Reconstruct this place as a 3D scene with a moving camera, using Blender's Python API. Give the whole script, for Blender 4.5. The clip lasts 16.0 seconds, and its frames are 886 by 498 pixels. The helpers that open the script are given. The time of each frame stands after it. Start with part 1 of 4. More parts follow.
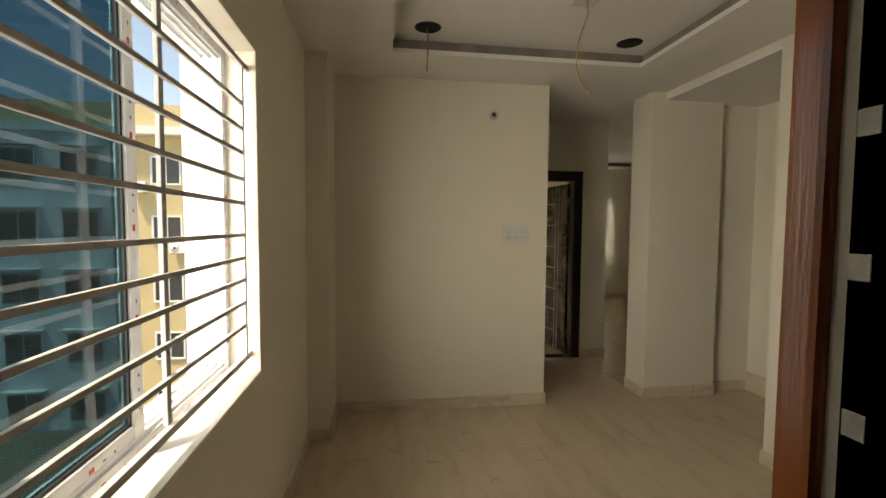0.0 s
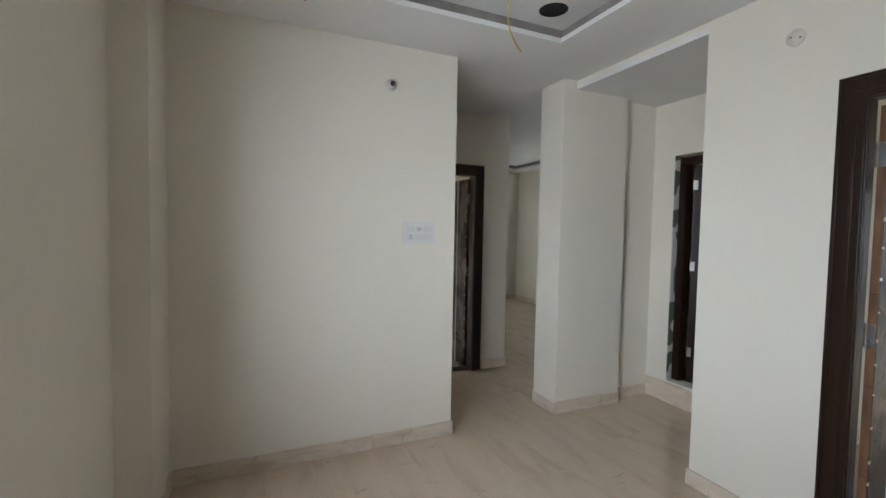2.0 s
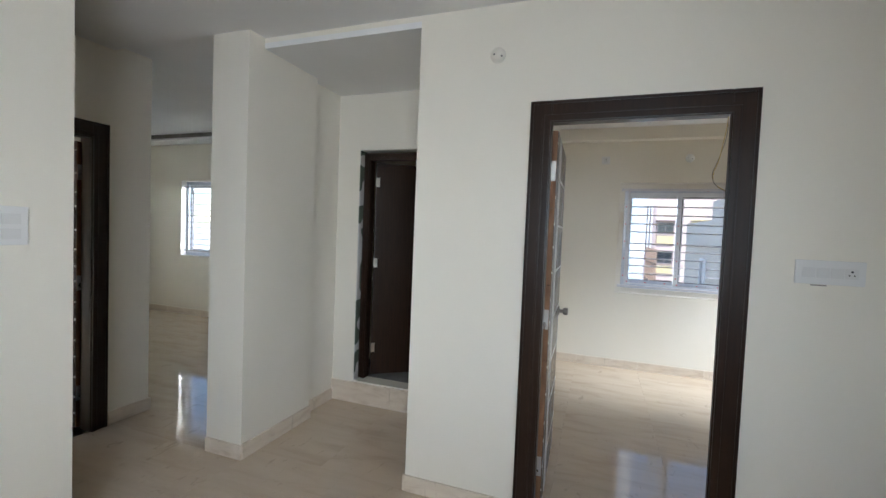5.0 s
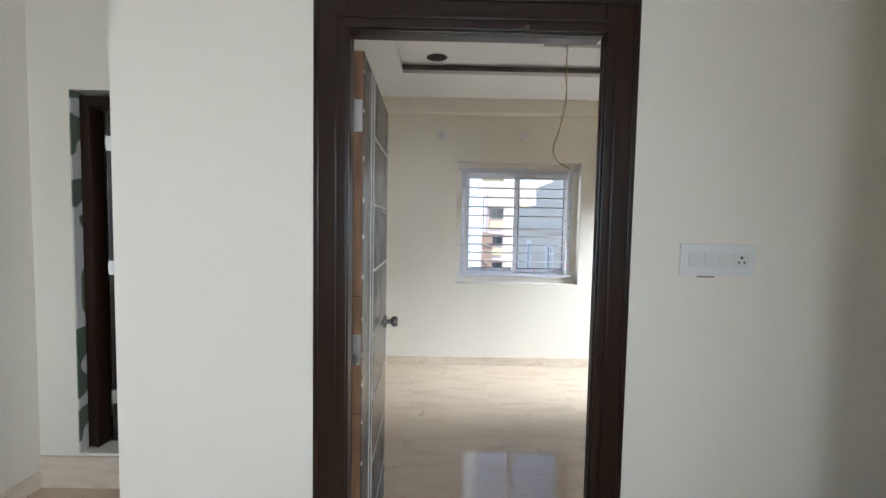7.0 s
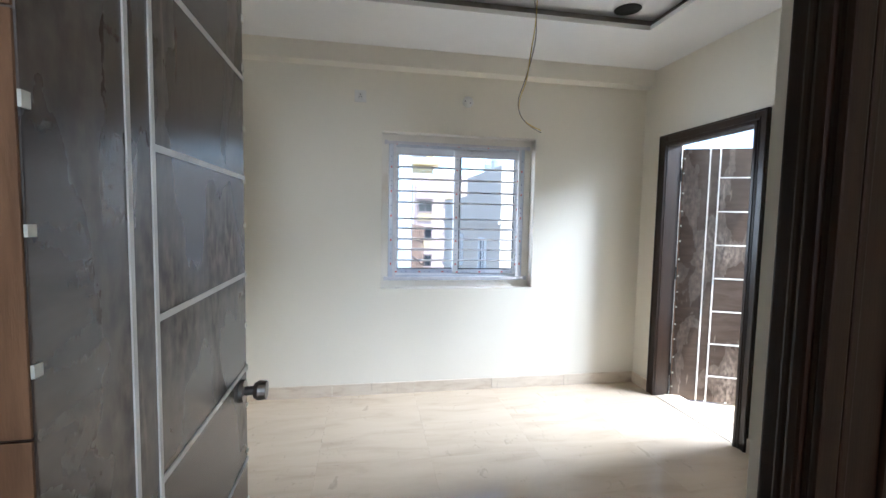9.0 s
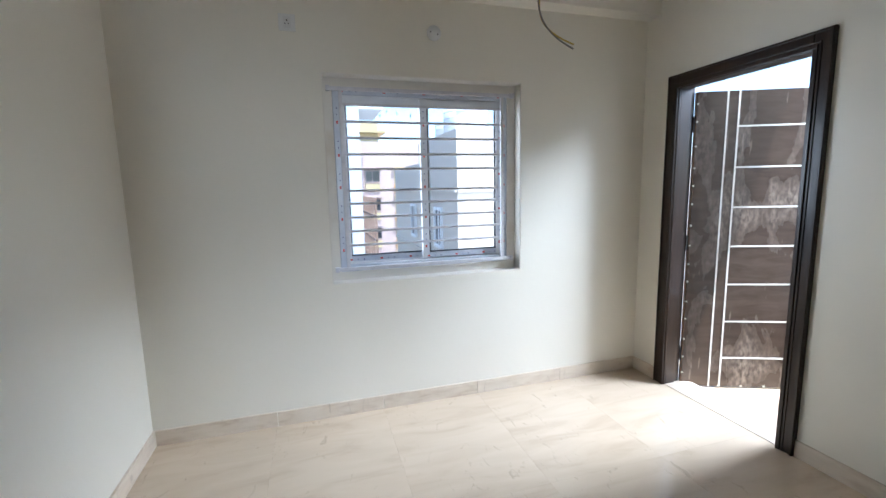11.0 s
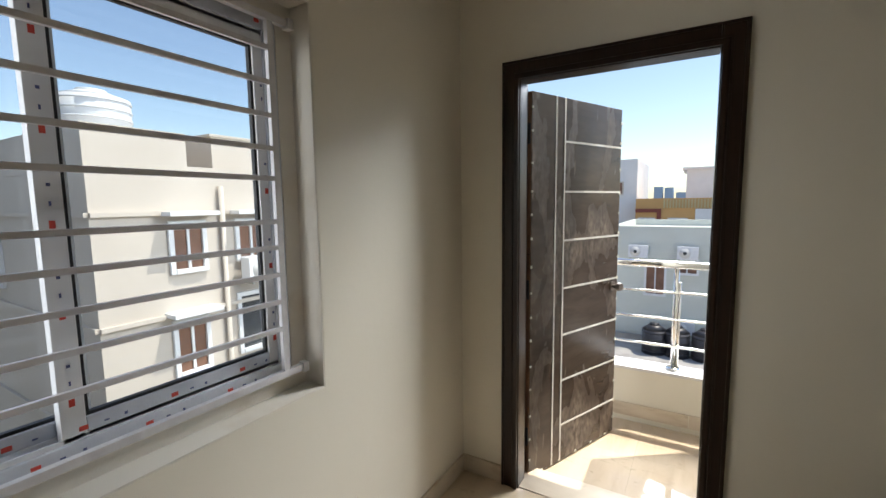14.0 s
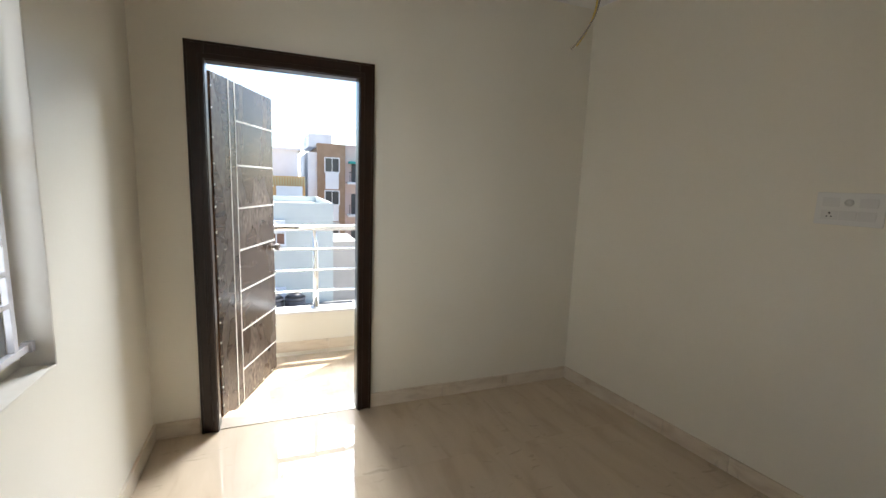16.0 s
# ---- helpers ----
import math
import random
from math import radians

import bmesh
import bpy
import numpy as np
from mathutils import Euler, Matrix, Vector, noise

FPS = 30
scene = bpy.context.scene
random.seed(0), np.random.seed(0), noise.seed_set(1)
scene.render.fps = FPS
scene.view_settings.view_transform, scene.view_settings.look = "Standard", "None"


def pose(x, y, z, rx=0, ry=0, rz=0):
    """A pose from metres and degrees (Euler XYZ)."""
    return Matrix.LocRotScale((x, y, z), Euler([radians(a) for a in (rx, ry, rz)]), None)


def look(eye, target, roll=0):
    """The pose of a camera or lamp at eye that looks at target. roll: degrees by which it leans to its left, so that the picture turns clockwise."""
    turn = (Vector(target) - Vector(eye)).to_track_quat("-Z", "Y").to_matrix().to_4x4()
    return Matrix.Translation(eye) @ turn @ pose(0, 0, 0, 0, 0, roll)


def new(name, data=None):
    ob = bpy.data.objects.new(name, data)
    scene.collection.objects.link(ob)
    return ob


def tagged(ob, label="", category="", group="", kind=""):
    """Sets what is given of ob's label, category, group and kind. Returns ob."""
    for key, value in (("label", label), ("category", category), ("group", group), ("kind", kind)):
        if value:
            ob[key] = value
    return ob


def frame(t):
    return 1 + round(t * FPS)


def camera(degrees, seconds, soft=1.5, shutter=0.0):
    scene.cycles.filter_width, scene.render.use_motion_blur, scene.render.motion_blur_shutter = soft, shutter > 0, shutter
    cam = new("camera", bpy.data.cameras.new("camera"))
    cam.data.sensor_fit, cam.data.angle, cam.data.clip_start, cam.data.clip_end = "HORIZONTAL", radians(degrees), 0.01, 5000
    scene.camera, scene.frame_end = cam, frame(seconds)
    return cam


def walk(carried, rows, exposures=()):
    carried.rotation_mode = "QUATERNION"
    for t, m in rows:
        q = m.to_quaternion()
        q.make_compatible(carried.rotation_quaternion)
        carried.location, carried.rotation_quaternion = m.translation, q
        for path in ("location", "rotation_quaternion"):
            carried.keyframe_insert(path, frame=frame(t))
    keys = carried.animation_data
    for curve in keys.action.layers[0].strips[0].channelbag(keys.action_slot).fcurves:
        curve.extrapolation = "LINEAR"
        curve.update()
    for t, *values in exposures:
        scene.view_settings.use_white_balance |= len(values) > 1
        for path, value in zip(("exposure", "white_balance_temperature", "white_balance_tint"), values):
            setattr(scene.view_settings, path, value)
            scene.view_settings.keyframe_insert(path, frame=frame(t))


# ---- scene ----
cam = camera(91.7, 16.0)
PATH = [
    (0, (0.266, -0.204, 1.521), (0.545, 1.773, 1.412), 0.4),
    (0.5, (0.254, 0.008, 1.538), (0.73, 1.948, 1.43), 0.8),
    (1, (0.285, 0.149, 1.53), (0.805, 2.077, 1.416), 0.7),
    (1.5, (0.324, 0.27, 1.52), (0.88, 2.189, 1.411), 0.7),
    (2, (0.337, 0.494, 1.479), (1.139, 2.324, 1.388), 1.1),
    (2.5, (0.364, 0.729, 1.509), (1.475, 2.39, 1.427), 1.4),
    (3, (0.473, 0.93, 1.492), (1.722, 2.49, 1.412), 1.5),
    (3.5, (0.545, 1.079, 1.511), (1.949, 2.502, 1.437), 1.5),
    (4, (0.481, 1.204, 1.511), (2.042, 2.452, 1.44), 1.4),
    (4.5, (0.46, 1.214, 1.511), (2.2, 2.197, 1.43), 2.0),
    (5, (0.472, 1.199, 1.494), (2.351, 1.878, 1.414), 2.3),
    (5.2, (0.495, 1.181, 1.484), (2.417, 1.728, 1.409), 2.6),
    (7.3, (1.549, 1.159, 1.483), (3.545, 1.131, 1.365), 1.1),
    (7.5, (1.675, 1.141, 1.485), (3.671, 1.11, 1.367), 1.2),
    (8, (1.928, 1.131, 1.493), (3.923, 1.05, 1.374), 0.9),
    (8.5, (2.154, 1.133, 1.467), (4.138, 0.906, 1.369), 1.1),
    (8.7, (2.225, 1.114, 1.455), (4.202, 0.83, 1.349), 1.3),
    (10.8, (3.036, 1.097, 1.459), (4.935, 0.538, 1.172), -0.9),
    (11, (3.112, 1.09, 1.459), (5.01, 0.524, 1.175), -1.2),
    (11.5, (3.372, 0.994, 1.463), (5.269, 0.423, 1.19), -1.5),
    (12, (3.639, 0.874, 1.481), (5.512, 0.223, 1.216), -1.3),
    (12.5, (3.937, 0.777, 1.476), (5.708, -0.12, 1.226), -1.1),
    (13, (4.237, 0.687, 1.445), (5.894, -0.408, 1.209), -0.6),
    (13.5, (4.538, 0.621, 1.472), (5.945, -0.782, 1.246), 0.1),
    (14, (4.739, 0.73, 1.502), (5.758, -0.977, 1.287), -0.7),
    (14.5, (4.823, 0.905, 1.497), (5.43, -0.99, 1.296), -0.1),
    (15, (4.937, 1.101, 1.506), (5.081, -0.885, 1.312), 1.0),
    (15.5, (5.116, 1.237, 1.499), (4.722, -0.714, 1.306), 1.3),
    (16, (5.176, 1.363, 1.488), (4.447, -0.476, 1.188), 2.2),
]
walk(cam, [(t, look(eye, target, roll)) for t, eye, target, roll in PATH], [(0, 1.75, 9000, 10), (0.5, 2.3, 7200, 10), (1.0, 2.2, 6600, 10), (1.5, 2.15, 6200, 10), (2.0, 2.6, 5900, 10), (2.5, 3.3, 5600, 10), (3.0, 3.0, 5600, 10), (3.5, 2.7, 5800, 10), (4.0, 2.6, 5900, 10), (5, 2.65, 5900, 10), (7.3, 2.85, 5900, 10), (8.7, 2.9, 5550, 10), (10.8, 2.65, 5500, 10), (11.5, 2.35, 5500, 10), (12.5, 1.75, 5700, 10), (13, 1.45, 6000, 10), (14.5, 1.5, 6900, 10), (15.5, 1.95, 6800, 10), (16, 2.35, 6400, 10)])

# ---- light ----
world = bpy.data.worlds.new("world")
scene.world = world
world.use_nodes = True
wn = world.node_tree.nodes
sky = wn.new("ShaderNodeTexSky")
sky.sky_type = "NISHITA"
sky.sun_disc = False
SUN_WAY = Vector((0.37, 0.27, -1.0)).normalized()
sky.sun_elevation = math.asin(-SUN_WAY.z)
sky.sun_rotation = math.atan2(-SUN_WAY.x, -SUN_WAY.y)
sky.air_density = 1.0
sky.dust_density = 0.6
world.node_tree.links.new(sky.outputs[0], wn["Background"].inputs[0])
wn["Background"].inputs[1].default_value = 0.08
sun = new("sun", bpy.data.lights.new("sun", "SUN"))
sun.data.energy = 2.0
sun.data.angle = radians(0.5)
sun.data.color = (1.0, 0.95, 0.87)
sun.matrix_world = look((0, 0, 20), Vector((0, 0, 20)) + SUN_WAY)


def opening_lamp(name, at, target, size_x, size_y, watts):
    """Added soft fill lamp outside an opening, boosting the sky's light indoors."""
    lamp = new(name, bpy.data.lights.new(name, "AREA"))
    lamp.data.shape = "RECTANGLE"
    lamp.data.size, lamp.data.size_y = size_x, size_y
    lamp.data.energy = watts
    lamp.data.color = (0.92, 0.96, 1.0)
    lamp.matrix_world = look(at, target)
    return lamp


# fill lamps added out of view to brighten the rooms; no real fixtures
opening_lamp("sky_fill_balcony_door", (3.3, -7.0, 5.4), (5.2, -1.0, 1.0), 5.0, 3.0, 560.0)
opening_lamp("sky_fill_bedroom_window", (6.95, 2.2, 1.7), (5.93, 0.36, 1.5), 1.6, 1.4, 20.0)
opening_lamp("sky_fill_hall_window", (-1.2, 0.15, 1.75), (-0.3, 0.72, 1.6), 1.8, 1.5, 40.0)
opening_lamp("sky_fill_living_window", (7.7, 4.6, 1.9), (5.65, 6.9, 1.4), 2.0, 1.5, 140.0)
opening_lamp("sky_fill_back_window", (-1.05, 5.95, 2.65), (0.8, 5.9, 0.9), 1.2, 0.6, 50.0)


# ---- materials ----
def mat(name, color, rough=0.5, metal=0.0, color2=None, scale=6.0, bump=0.0, bump_scale=60.0, coat=0.0, stretch=(1, 1, 1), spec=0.5, detail=4.0, contrast=(0.35, 0.65), bump_depth=0.004):
    m = bpy.data.materials.new(name)
    m.use_nodes = True
    n, l = m.node_tree.nodes, m.node_tree.links
    b = n["Principled BSDF"]
    b.inputs["Base Color"].default_value = (*color, 1)
    b.inputs["Roughness"].default_value = rough
    b.inputs["Metallic"].default_value = metal
    b.inputs["Coat Weight"].default_value = coat
    b.inputs["Coat Roughness"].default_value = 0.12
    b.inputs["Specular IOR Level"].default_value = spec
    tc = n.new("ShaderNodeTexCoord")
    mp = n.new("ShaderNodeMapping")
    mp.inputs["Scale"].default_value = stretch
    l.new(tc.outputs["Object"], mp.inputs[0])
    if color2:
        t = n.new("ShaderNodeTexNoise")
        t.inputs["Scale"].default_value = scale
        t.inputs["Detail"].default_value = detail
        l.new(mp.outputs[0], t.inputs["Vector"])
        r = n.new("ShaderNodeMapRange")
        r.inputs[1].default_value, r.inputs[2].default_value = contrast
        l.new(t.outputs[0], r.inputs[0])
        x = n.new("ShaderNodeMix")
        x.data_type = "RGBA"
        x.inputs[6].default_value = (*color, 1)
        x.inputs[7].default_value = (*color2, 1)
        l.new(r.outputs[0], x.inputs[0])
        l.new(x.outputs[2], b.inputs["Base Color"])
        r2 = n.new("ShaderNodeMapRange")
        r2.inputs[3].default_value, r2.inputs[4].default_value = rough * 0.85, min(1, rough * 1.2)
        l.new(t.outputs[0], r2.inputs[0])
        l.new(r2.outputs[0], b.inputs["Roughness"])
    if bump:
        t2 = n.new("ShaderNodeTexNoise")
        t2.inputs["Scale"].default_value = bump_scale
        t2.inputs["Detail"].default_value = 3
        l.new(mp.outputs[0], t2.inputs["Vector"])
        bp = n.new("ShaderNodeBump")
        bp.inputs["Strength"].default_value = bump
        bp.inputs["Distance"].default_value = bump_depth
        l.new(t2.outputs[0], bp.inputs["Height"])
        l.new(bp.outputs[0], b.inputs["Normal"])
    return m


def marble(name, base, vein, streak, rough):
    """Polished stone with long veins, cloudy patches and scattered dust marks."""
    m = bpy.data.materials.new(name)
    m.use_nodes = True
    n, l = m.node_tree.nodes, m.node_tree.links
    b = n["Principled BSDF"]
    tc = n.new("ShaderNodeTexCoord")
    info = n.new("ShaderNodeObjectInfo")
    add = n.new("ShaderNodeVectorMath")
    add.operation = "MULTIPLY_ADD"
    add.inputs[1].default_value = (1, 1, 1)
    scl = n.new("ShaderNodeVectorMath")
    scl.operation = "SCALE"
    scl.inputs[0].default_value = (7, 13, 3)
    l.new(info.outputs["Random"], scl.inputs["Scale"])
    l.new(tc.outputs["Object"], add.inputs[0])
    l.new(scl.outputs[0], add.inputs[2])
    mp = n.new("ShaderNodeMapping")
    mp.inputs["Scale"].default_value = streak
    mp.inputs["Rotation"].default_value = (0, 0, 0.2)
    l.new(add.outputs[0], mp.inputs[0])
    t = n.new("ShaderNodeTexNoise")
    t.inputs["Scale"].default_value = 3.2
    t.inputs["Detail"].default_value = 8
    t.inputs["Distortion"].default_value = 0.7
    l.new(mp.outputs[0], t.inputs["Vector"])
    r = n.new("ShaderNodeValToRGB")
    e = r.color_ramp.elements
    e[0].position, e[0].color = 0.3, (*vein, 1)
    e[1].position, e[1].color = 0.62, (*base, 1)
    k = r.color_ramp.elements.new(0.45)
    k.color = (*[(p * 0.65 + q * 0.35) for p, q in zip(base, vein)], 1)
    l.new(t.outputs[0], r.inputs[0])
    d = n.new("ShaderNodeTexNoise")
    d.inputs["Scale"].default_value = 1.3
    d.inputs["Detail"].default_value = 6
    l.new(add.outputs[0], d.inputs["Vector"])
    dr = n.new("ShaderNodeMapRange")
    dr.inputs[1].default_value, dr.inputs[2].default_value = 0.35, 0.7
    dr.inputs[3].default_value, dr.inputs[4].default_value = rough, rough + 0.05
    l.new(d.outputs[0], dr.inputs[0])
    l.new(dr.outputs[0], b.inputs["Roughness"])
    # scattered brown scuffs and grit left by the builders
    k = n.new("ShaderNodeMapping")
    k.inputs["Scale"].default_value = (2.2, 5.0, 1)
    k.inputs["Rotation"].default_value = (0, 0, 0.5)
    l.new(add.outputs[0], k.inputs[0])
    sc = n.new("ShaderNodeTexNoise")
    sc.inputs["Scale"].default_value = 2.6
    sc.inputs["Detail"].default_value = 9
    sc.inputs["Roughness"].default_value = 0.62
    sc.inputs["Distortion"].default_value = 1.4
    l.new(k.outputs[0], sc.inputs["Vector"])
    sr = n.new("ShaderNodeMapRange")
    sr.inputs[1].default_value, sr.inputs[2].default_value = 0.61, 0.70
    sr.inputs[4].default_value = 0.55
    l.new(sc.outputs[0], sr.inputs[0])
    mix = n.new("ShaderNodeMix")
    mix.data_type = "RGBA"
    l.new(sr.outputs[0], mix.inputs[0])
    l.new(r.outputs[0], mix.inputs[6])
    mix.inputs[7].default_value = (*[c * 0.72 for c in vein], 1)
    l.new(mix.outputs[2], b.inputs["Base Color"])
    return m


def worn_laminate(name, dark, light, dust):
    """Dark wood-print laminate: fine horizontal figure, scuffs, and cement dust in ragged patches that dull the gloss."""
    m = bpy.data.materials.new(name)
    m.use_nodes = True
    n, l = m.node_tree.nodes, m.node_tree.links
    b = n["Principled BSDF"]
    tc = n.new("ShaderNodeTexCoord")

    def noise(scale, stretch, detail, lo, hi, distortion=0.0):
        mp = n.new("ShaderNodeMapping")
        mp.inputs["Scale"].default_value = stretch
        l.new(tc.outputs["Object"], mp.inputs[0])
        t = n.new("ShaderNodeTexNoise")
        t.inputs["Scale"].default_value = scale
        t.inputs["Detail"].default_value = detail
        t.inputs["Distortion"].default_value = distortion
        l.new(mp.outputs[0], t.inputs["Vector"])
        r = n.new("ShaderNodeMapRange")
        r.inputs[1].default_value, r.inputs[2].default_value = lo, hi
        l.new(t.outputs[0], r.inputs[0])
        return r.outputs[0]

    def blend(fac, one, two):
        x = n.new("ShaderNodeMix")
        x.data_type = "RGBA"
        l.new(fac, x.inputs[0])
        for k, c in ((6, one), (7, two)):
            if isinstance(c, tuple):
                x.inputs[k].default_value = (*c, 1)
            else:
                l.new(c, x.inputs[k])
        return x.outputs[2]

    figure = noise(4.0, (1.2, 1, 5.0), 8, 0.35, 0.68, 0.6)
    patches = noise(2.6, (1.5, 1, 0.8), 7, 0.50, 0.72, 0.4)
    grit = noise(38.0, (1, 1, 0.5), 5, 0.38, 0.66)
    both = n.new("ShaderNodeMath")
    both.operation = "MULTIPLY"
    l.new(patches, both.inputs[0])
    l.new(grit, both.inputs[1])
    scuff = noise(9.0, (3.0, 1, 0.35), 4, 0.66, 0.70)
    base = blend(figure, dark, light)
    dusty = blend(both.outputs[0], base, dust)
    some = n.new("ShaderNodeMath")
    some.operation = "MULTIPLY"
    some.inputs[1].default_value = 0.45
    l.new(scuff, some.inputs[0])
    l.new(blend(some.outputs[0], dusty, dust), b.inputs["Base Color"])
    rr = n.new("ShaderNodeMapRange")
    rr.inputs[3].default_value, rr.inputs[4].default_value = 0.24, 0.6
    l.new(patches, rr.inputs[0])
    l.new(rr.outputs[0], b.inputs["Roughness"])
    bp = n.new("ShaderNodeBump")
    bp.inputs["Strength"].default_value = 0.06
    bp.inputs["Distance"].default_value = 0.003
    l.new(grit, bp.inputs["Height"])
    l.new(bp.outputs[0], b.inputs["Normal"])
    return m


def glass(name, tint, rough=0.0):
    m = bpy.data.materials.new(name)
    m.use_nodes = True
    n, l = m.node_tree.nodes, m.node_tree.links
    n.remove(n["Principled BSDF"])
    a = n.new("ShaderNodeBsdfTransparent")
    a.inputs[0].default_value = (*tint, 1)
    g = n.new("ShaderNodeBsdfGlossy")
    g.inputs["Roughness"].default_value = rough
    lw = n.new("ShaderNodeLayerWeight")
    p5 = n.new("ShaderNodeMath")
    p5.operation = "POWER"
    p5.inputs[1].default_value = 4.0
    l.new(lw.outputs["Facing"], p5.inputs[0])
    f = n.new("ShaderNodeMapRange")
    f.inputs[3].default_value, f.inputs[4].default_value = 0.03, 0.7
    l.new(p5.outputs[0], f.inputs[0])
    x = n.new("ShaderNodeMixShader")
    l.new(f.outputs[0], x.inputs[0])
    l.new(a.outputs[0], x.inputs[1])
    l.new(g.outputs[0], x.inputs[2])
    l.new(x.outputs[0], n["Material Output"].inputs[0])
    return m


PAINT = mat("cream_wall_paint", (0.84, 0.795, 0.69), 0.40, color2=(0.81, 0.765, 0.655), scale=1.1, bump=0.12, bump_scale=26, contrast=(0.3, 0.7))
CEIL = mat("white_ceiling_paint", (0.84, 0.83, 0.81), 0.7, color2=(0.80, 0.79, 0.765), scale=1.5, bump=0.05, bump_scale=40)
GROOVE = mat("dark_grey_brown", (0.30, 0.27, 0.24), 0.9, color2=(0.22, 0.2, 0.18), scale=8)
REVEAL = mat("white_reveal_paint", (0.82, 0.78, 0.70), 0.5, color2=(0.66, 0.57, 0.44), scale=3.5, bump=0.15, bump_scale=30, contrast=(0.55, 0.8))
FLOOR = marble("polished_cream_marble", (0.66, 0.54, 0.40), (0.56, 0.44, 0.315), (2.6, 0.6, 1), 0.02)
SKIRT = marble("skirting_marble", (0.74, 0.645, 0.52), (0.60, 0.49, 0.37), (1.5, 1.5, 6), 0.3)
JOINT = mat("joint_cement", (0.62, 0.52, 0.40), 0.8, color2=(0.55, 0.46, 0.34), scale=20)
FRAMEWOOD = mat("dark_polished_wood", (0.025, 0.0105, 0.005), 0.30, color2=(0.014, 0.006, 0.003), scale=9, bump=0.05, bump_scale=50, coat=0.12, stretch=(9, 9, 0.5), spec=0.35)
ENTRYWOOD = mat("red_brown_varnished_wood", (0.38, 0.105, 0.022), 0.25, color2=(0.27, 0.066, 0.014), scale=7, bump=0.25, bump_scale=30, coat=0.5, stretch=(8, 8, 0.8))
DARKSTAIN = mat("dark_stained_wood", (0.12, 0.068, 0.045), 0.5, color2=(0.08, 0.045, 0.03), scale=8, bump=0.1, stretch=(8, 8, 0.8))
LEAFMAT = worn_laminate("dusty_dark_laminate", (0.040, 0.026, 0.019), (0.066, 0.045, 0.034), (0.27, 0.22, 0.18))
LEAFEDGE = mat("raw_timber_edge", (0.26, 0.13, 0.06), 0.6, color2=(0.15, 0.07, 0.03), scale=6, bump=0.2, stretch=(6, 6, 0.8))
INLAY = mat("white_inlay_strip", (0.72, 0.71, 0.68), 0.35, color2=(0.62, 0.6, 0.56), scale=8)
STEEL = mat("brushed_steel", (0.62, 0.60, 0.57), 0.28, metal=1.0, color2=(0.5, 0.48, 0.45), scale=12)
BRONZE = mat("dull_bronze_steel", (0.30, 0.27, 0.24), 0.35, metal=1.0, color2=(0.22, 0.19, 0.17), scale=12)
CHROME = mat("polished_steel_rail", (0.80, 0.79, 0.77), 0.12, metal=1.0)
BLACK = mat("black_iron", (0.03, 0.03, 0.03), 0.45)
UPVC = mat("white_upvc", (0.80, 0.81, 0.82), 0.3, color2=(0.72, 0.73, 0.76), scale=7)
FILM = mat("protective_film", (0.66, 0.69, 0.75), 0.22, color2=(0.58, 0.61, 0.68), scale=14, bump=0.2, bump_scale=40)
RED = mat("red_film_print", (0.62, 0.07, 0.05), 0.4)
NAVY = mat("navy_film_print", (0.09, 0.11, 0.25), 0.4)
GASKET = mat("black_gasket", (0.015, 0.015, 0.017), 0.5)
BAR = mat("grey_primed_bar", (0.60, 0.585, 0.585), 0.4, color2=(0.48, 0.465, 0.465), scale=18, bump=0.08)
BARW = mat("white_painted_bar", (0.74, 0.73, 0.75), 0.35, color2=(0.64, 0.62, 0.64), scale=18, bump=0.08)
PLASTIC = mat("white_switch_plastic", (0.80, 0.79, 0.76), 0.25)
PLASTIC2 = mat("pale_switch_plastic", (0.70, 0.69, 0.66), 0.3)
HOLE = mat("black_cutout", (0.012, 0.012, 0.012), 0.8)
WIRE = mat("copper_brown_wire", (0.28, 0.13, 0.05), 0.4)
WIREY = mat("yellow_wire", (0.60, 0.44, 0.10), 0.4)
WIREG = mat("grey_wire", (0.25, 0.23, 0.2), 0.45)
TAPE = mat("masking_tape", (0.72, 0.70, 0.62), 0.7, color2=(0.6, 0.58, 0.5), scale=40, bump=0.3, bump_scale=120)
CEMENT = mat("grey_cement", (0.34, 0.33, 0.31), 0.85, color2=(0.24, 0.235, 0.22), scale=7, bump=0.4)
BATHTILE = mat("leaf_print_tile", (0.62, 0.61, 0.57), 0.2, color2=(0.13, 0.16, 0.12), scale=7, contrast=(0.5, 0.53), detail=0)
GLASSM = glass("clear_glass", (0.93, 0.95, 0.95))
TINTED = glass("tinted_glass", (0.20, 0.32, 0.36))


# ---- building blocks ----
def box_bm(bm, lo, hi, bevel=0.0):
    lo, hi = Vector([min(a, b) for a, b in zip(lo, hi)]), Vector([max(a, b) for a, b in zip(lo, hi)])
    vs = [bm.verts.new((x, y, z)) for x in (lo.x, hi.x) for y in (lo.y, hi.y) for z in (lo.z, hi.z)]
    fs = []
    for q in ((0, 1, 3, 2), (4, 6, 7, 5), (0, 4, 5, 1), (2, 3, 7, 6), (0, 2, 6, 4), (1, 5, 7, 3)):
        fs.append(bm.faces.new([vs[i] for i in q]))
    if bevel:
        es = {e for fc in fs for e in fc.edges}
        bmesh.ops.bevel(bm, geom=list(es), offset=bevel, segments=2, affect="EDGES", profile=0.7)
    return bm


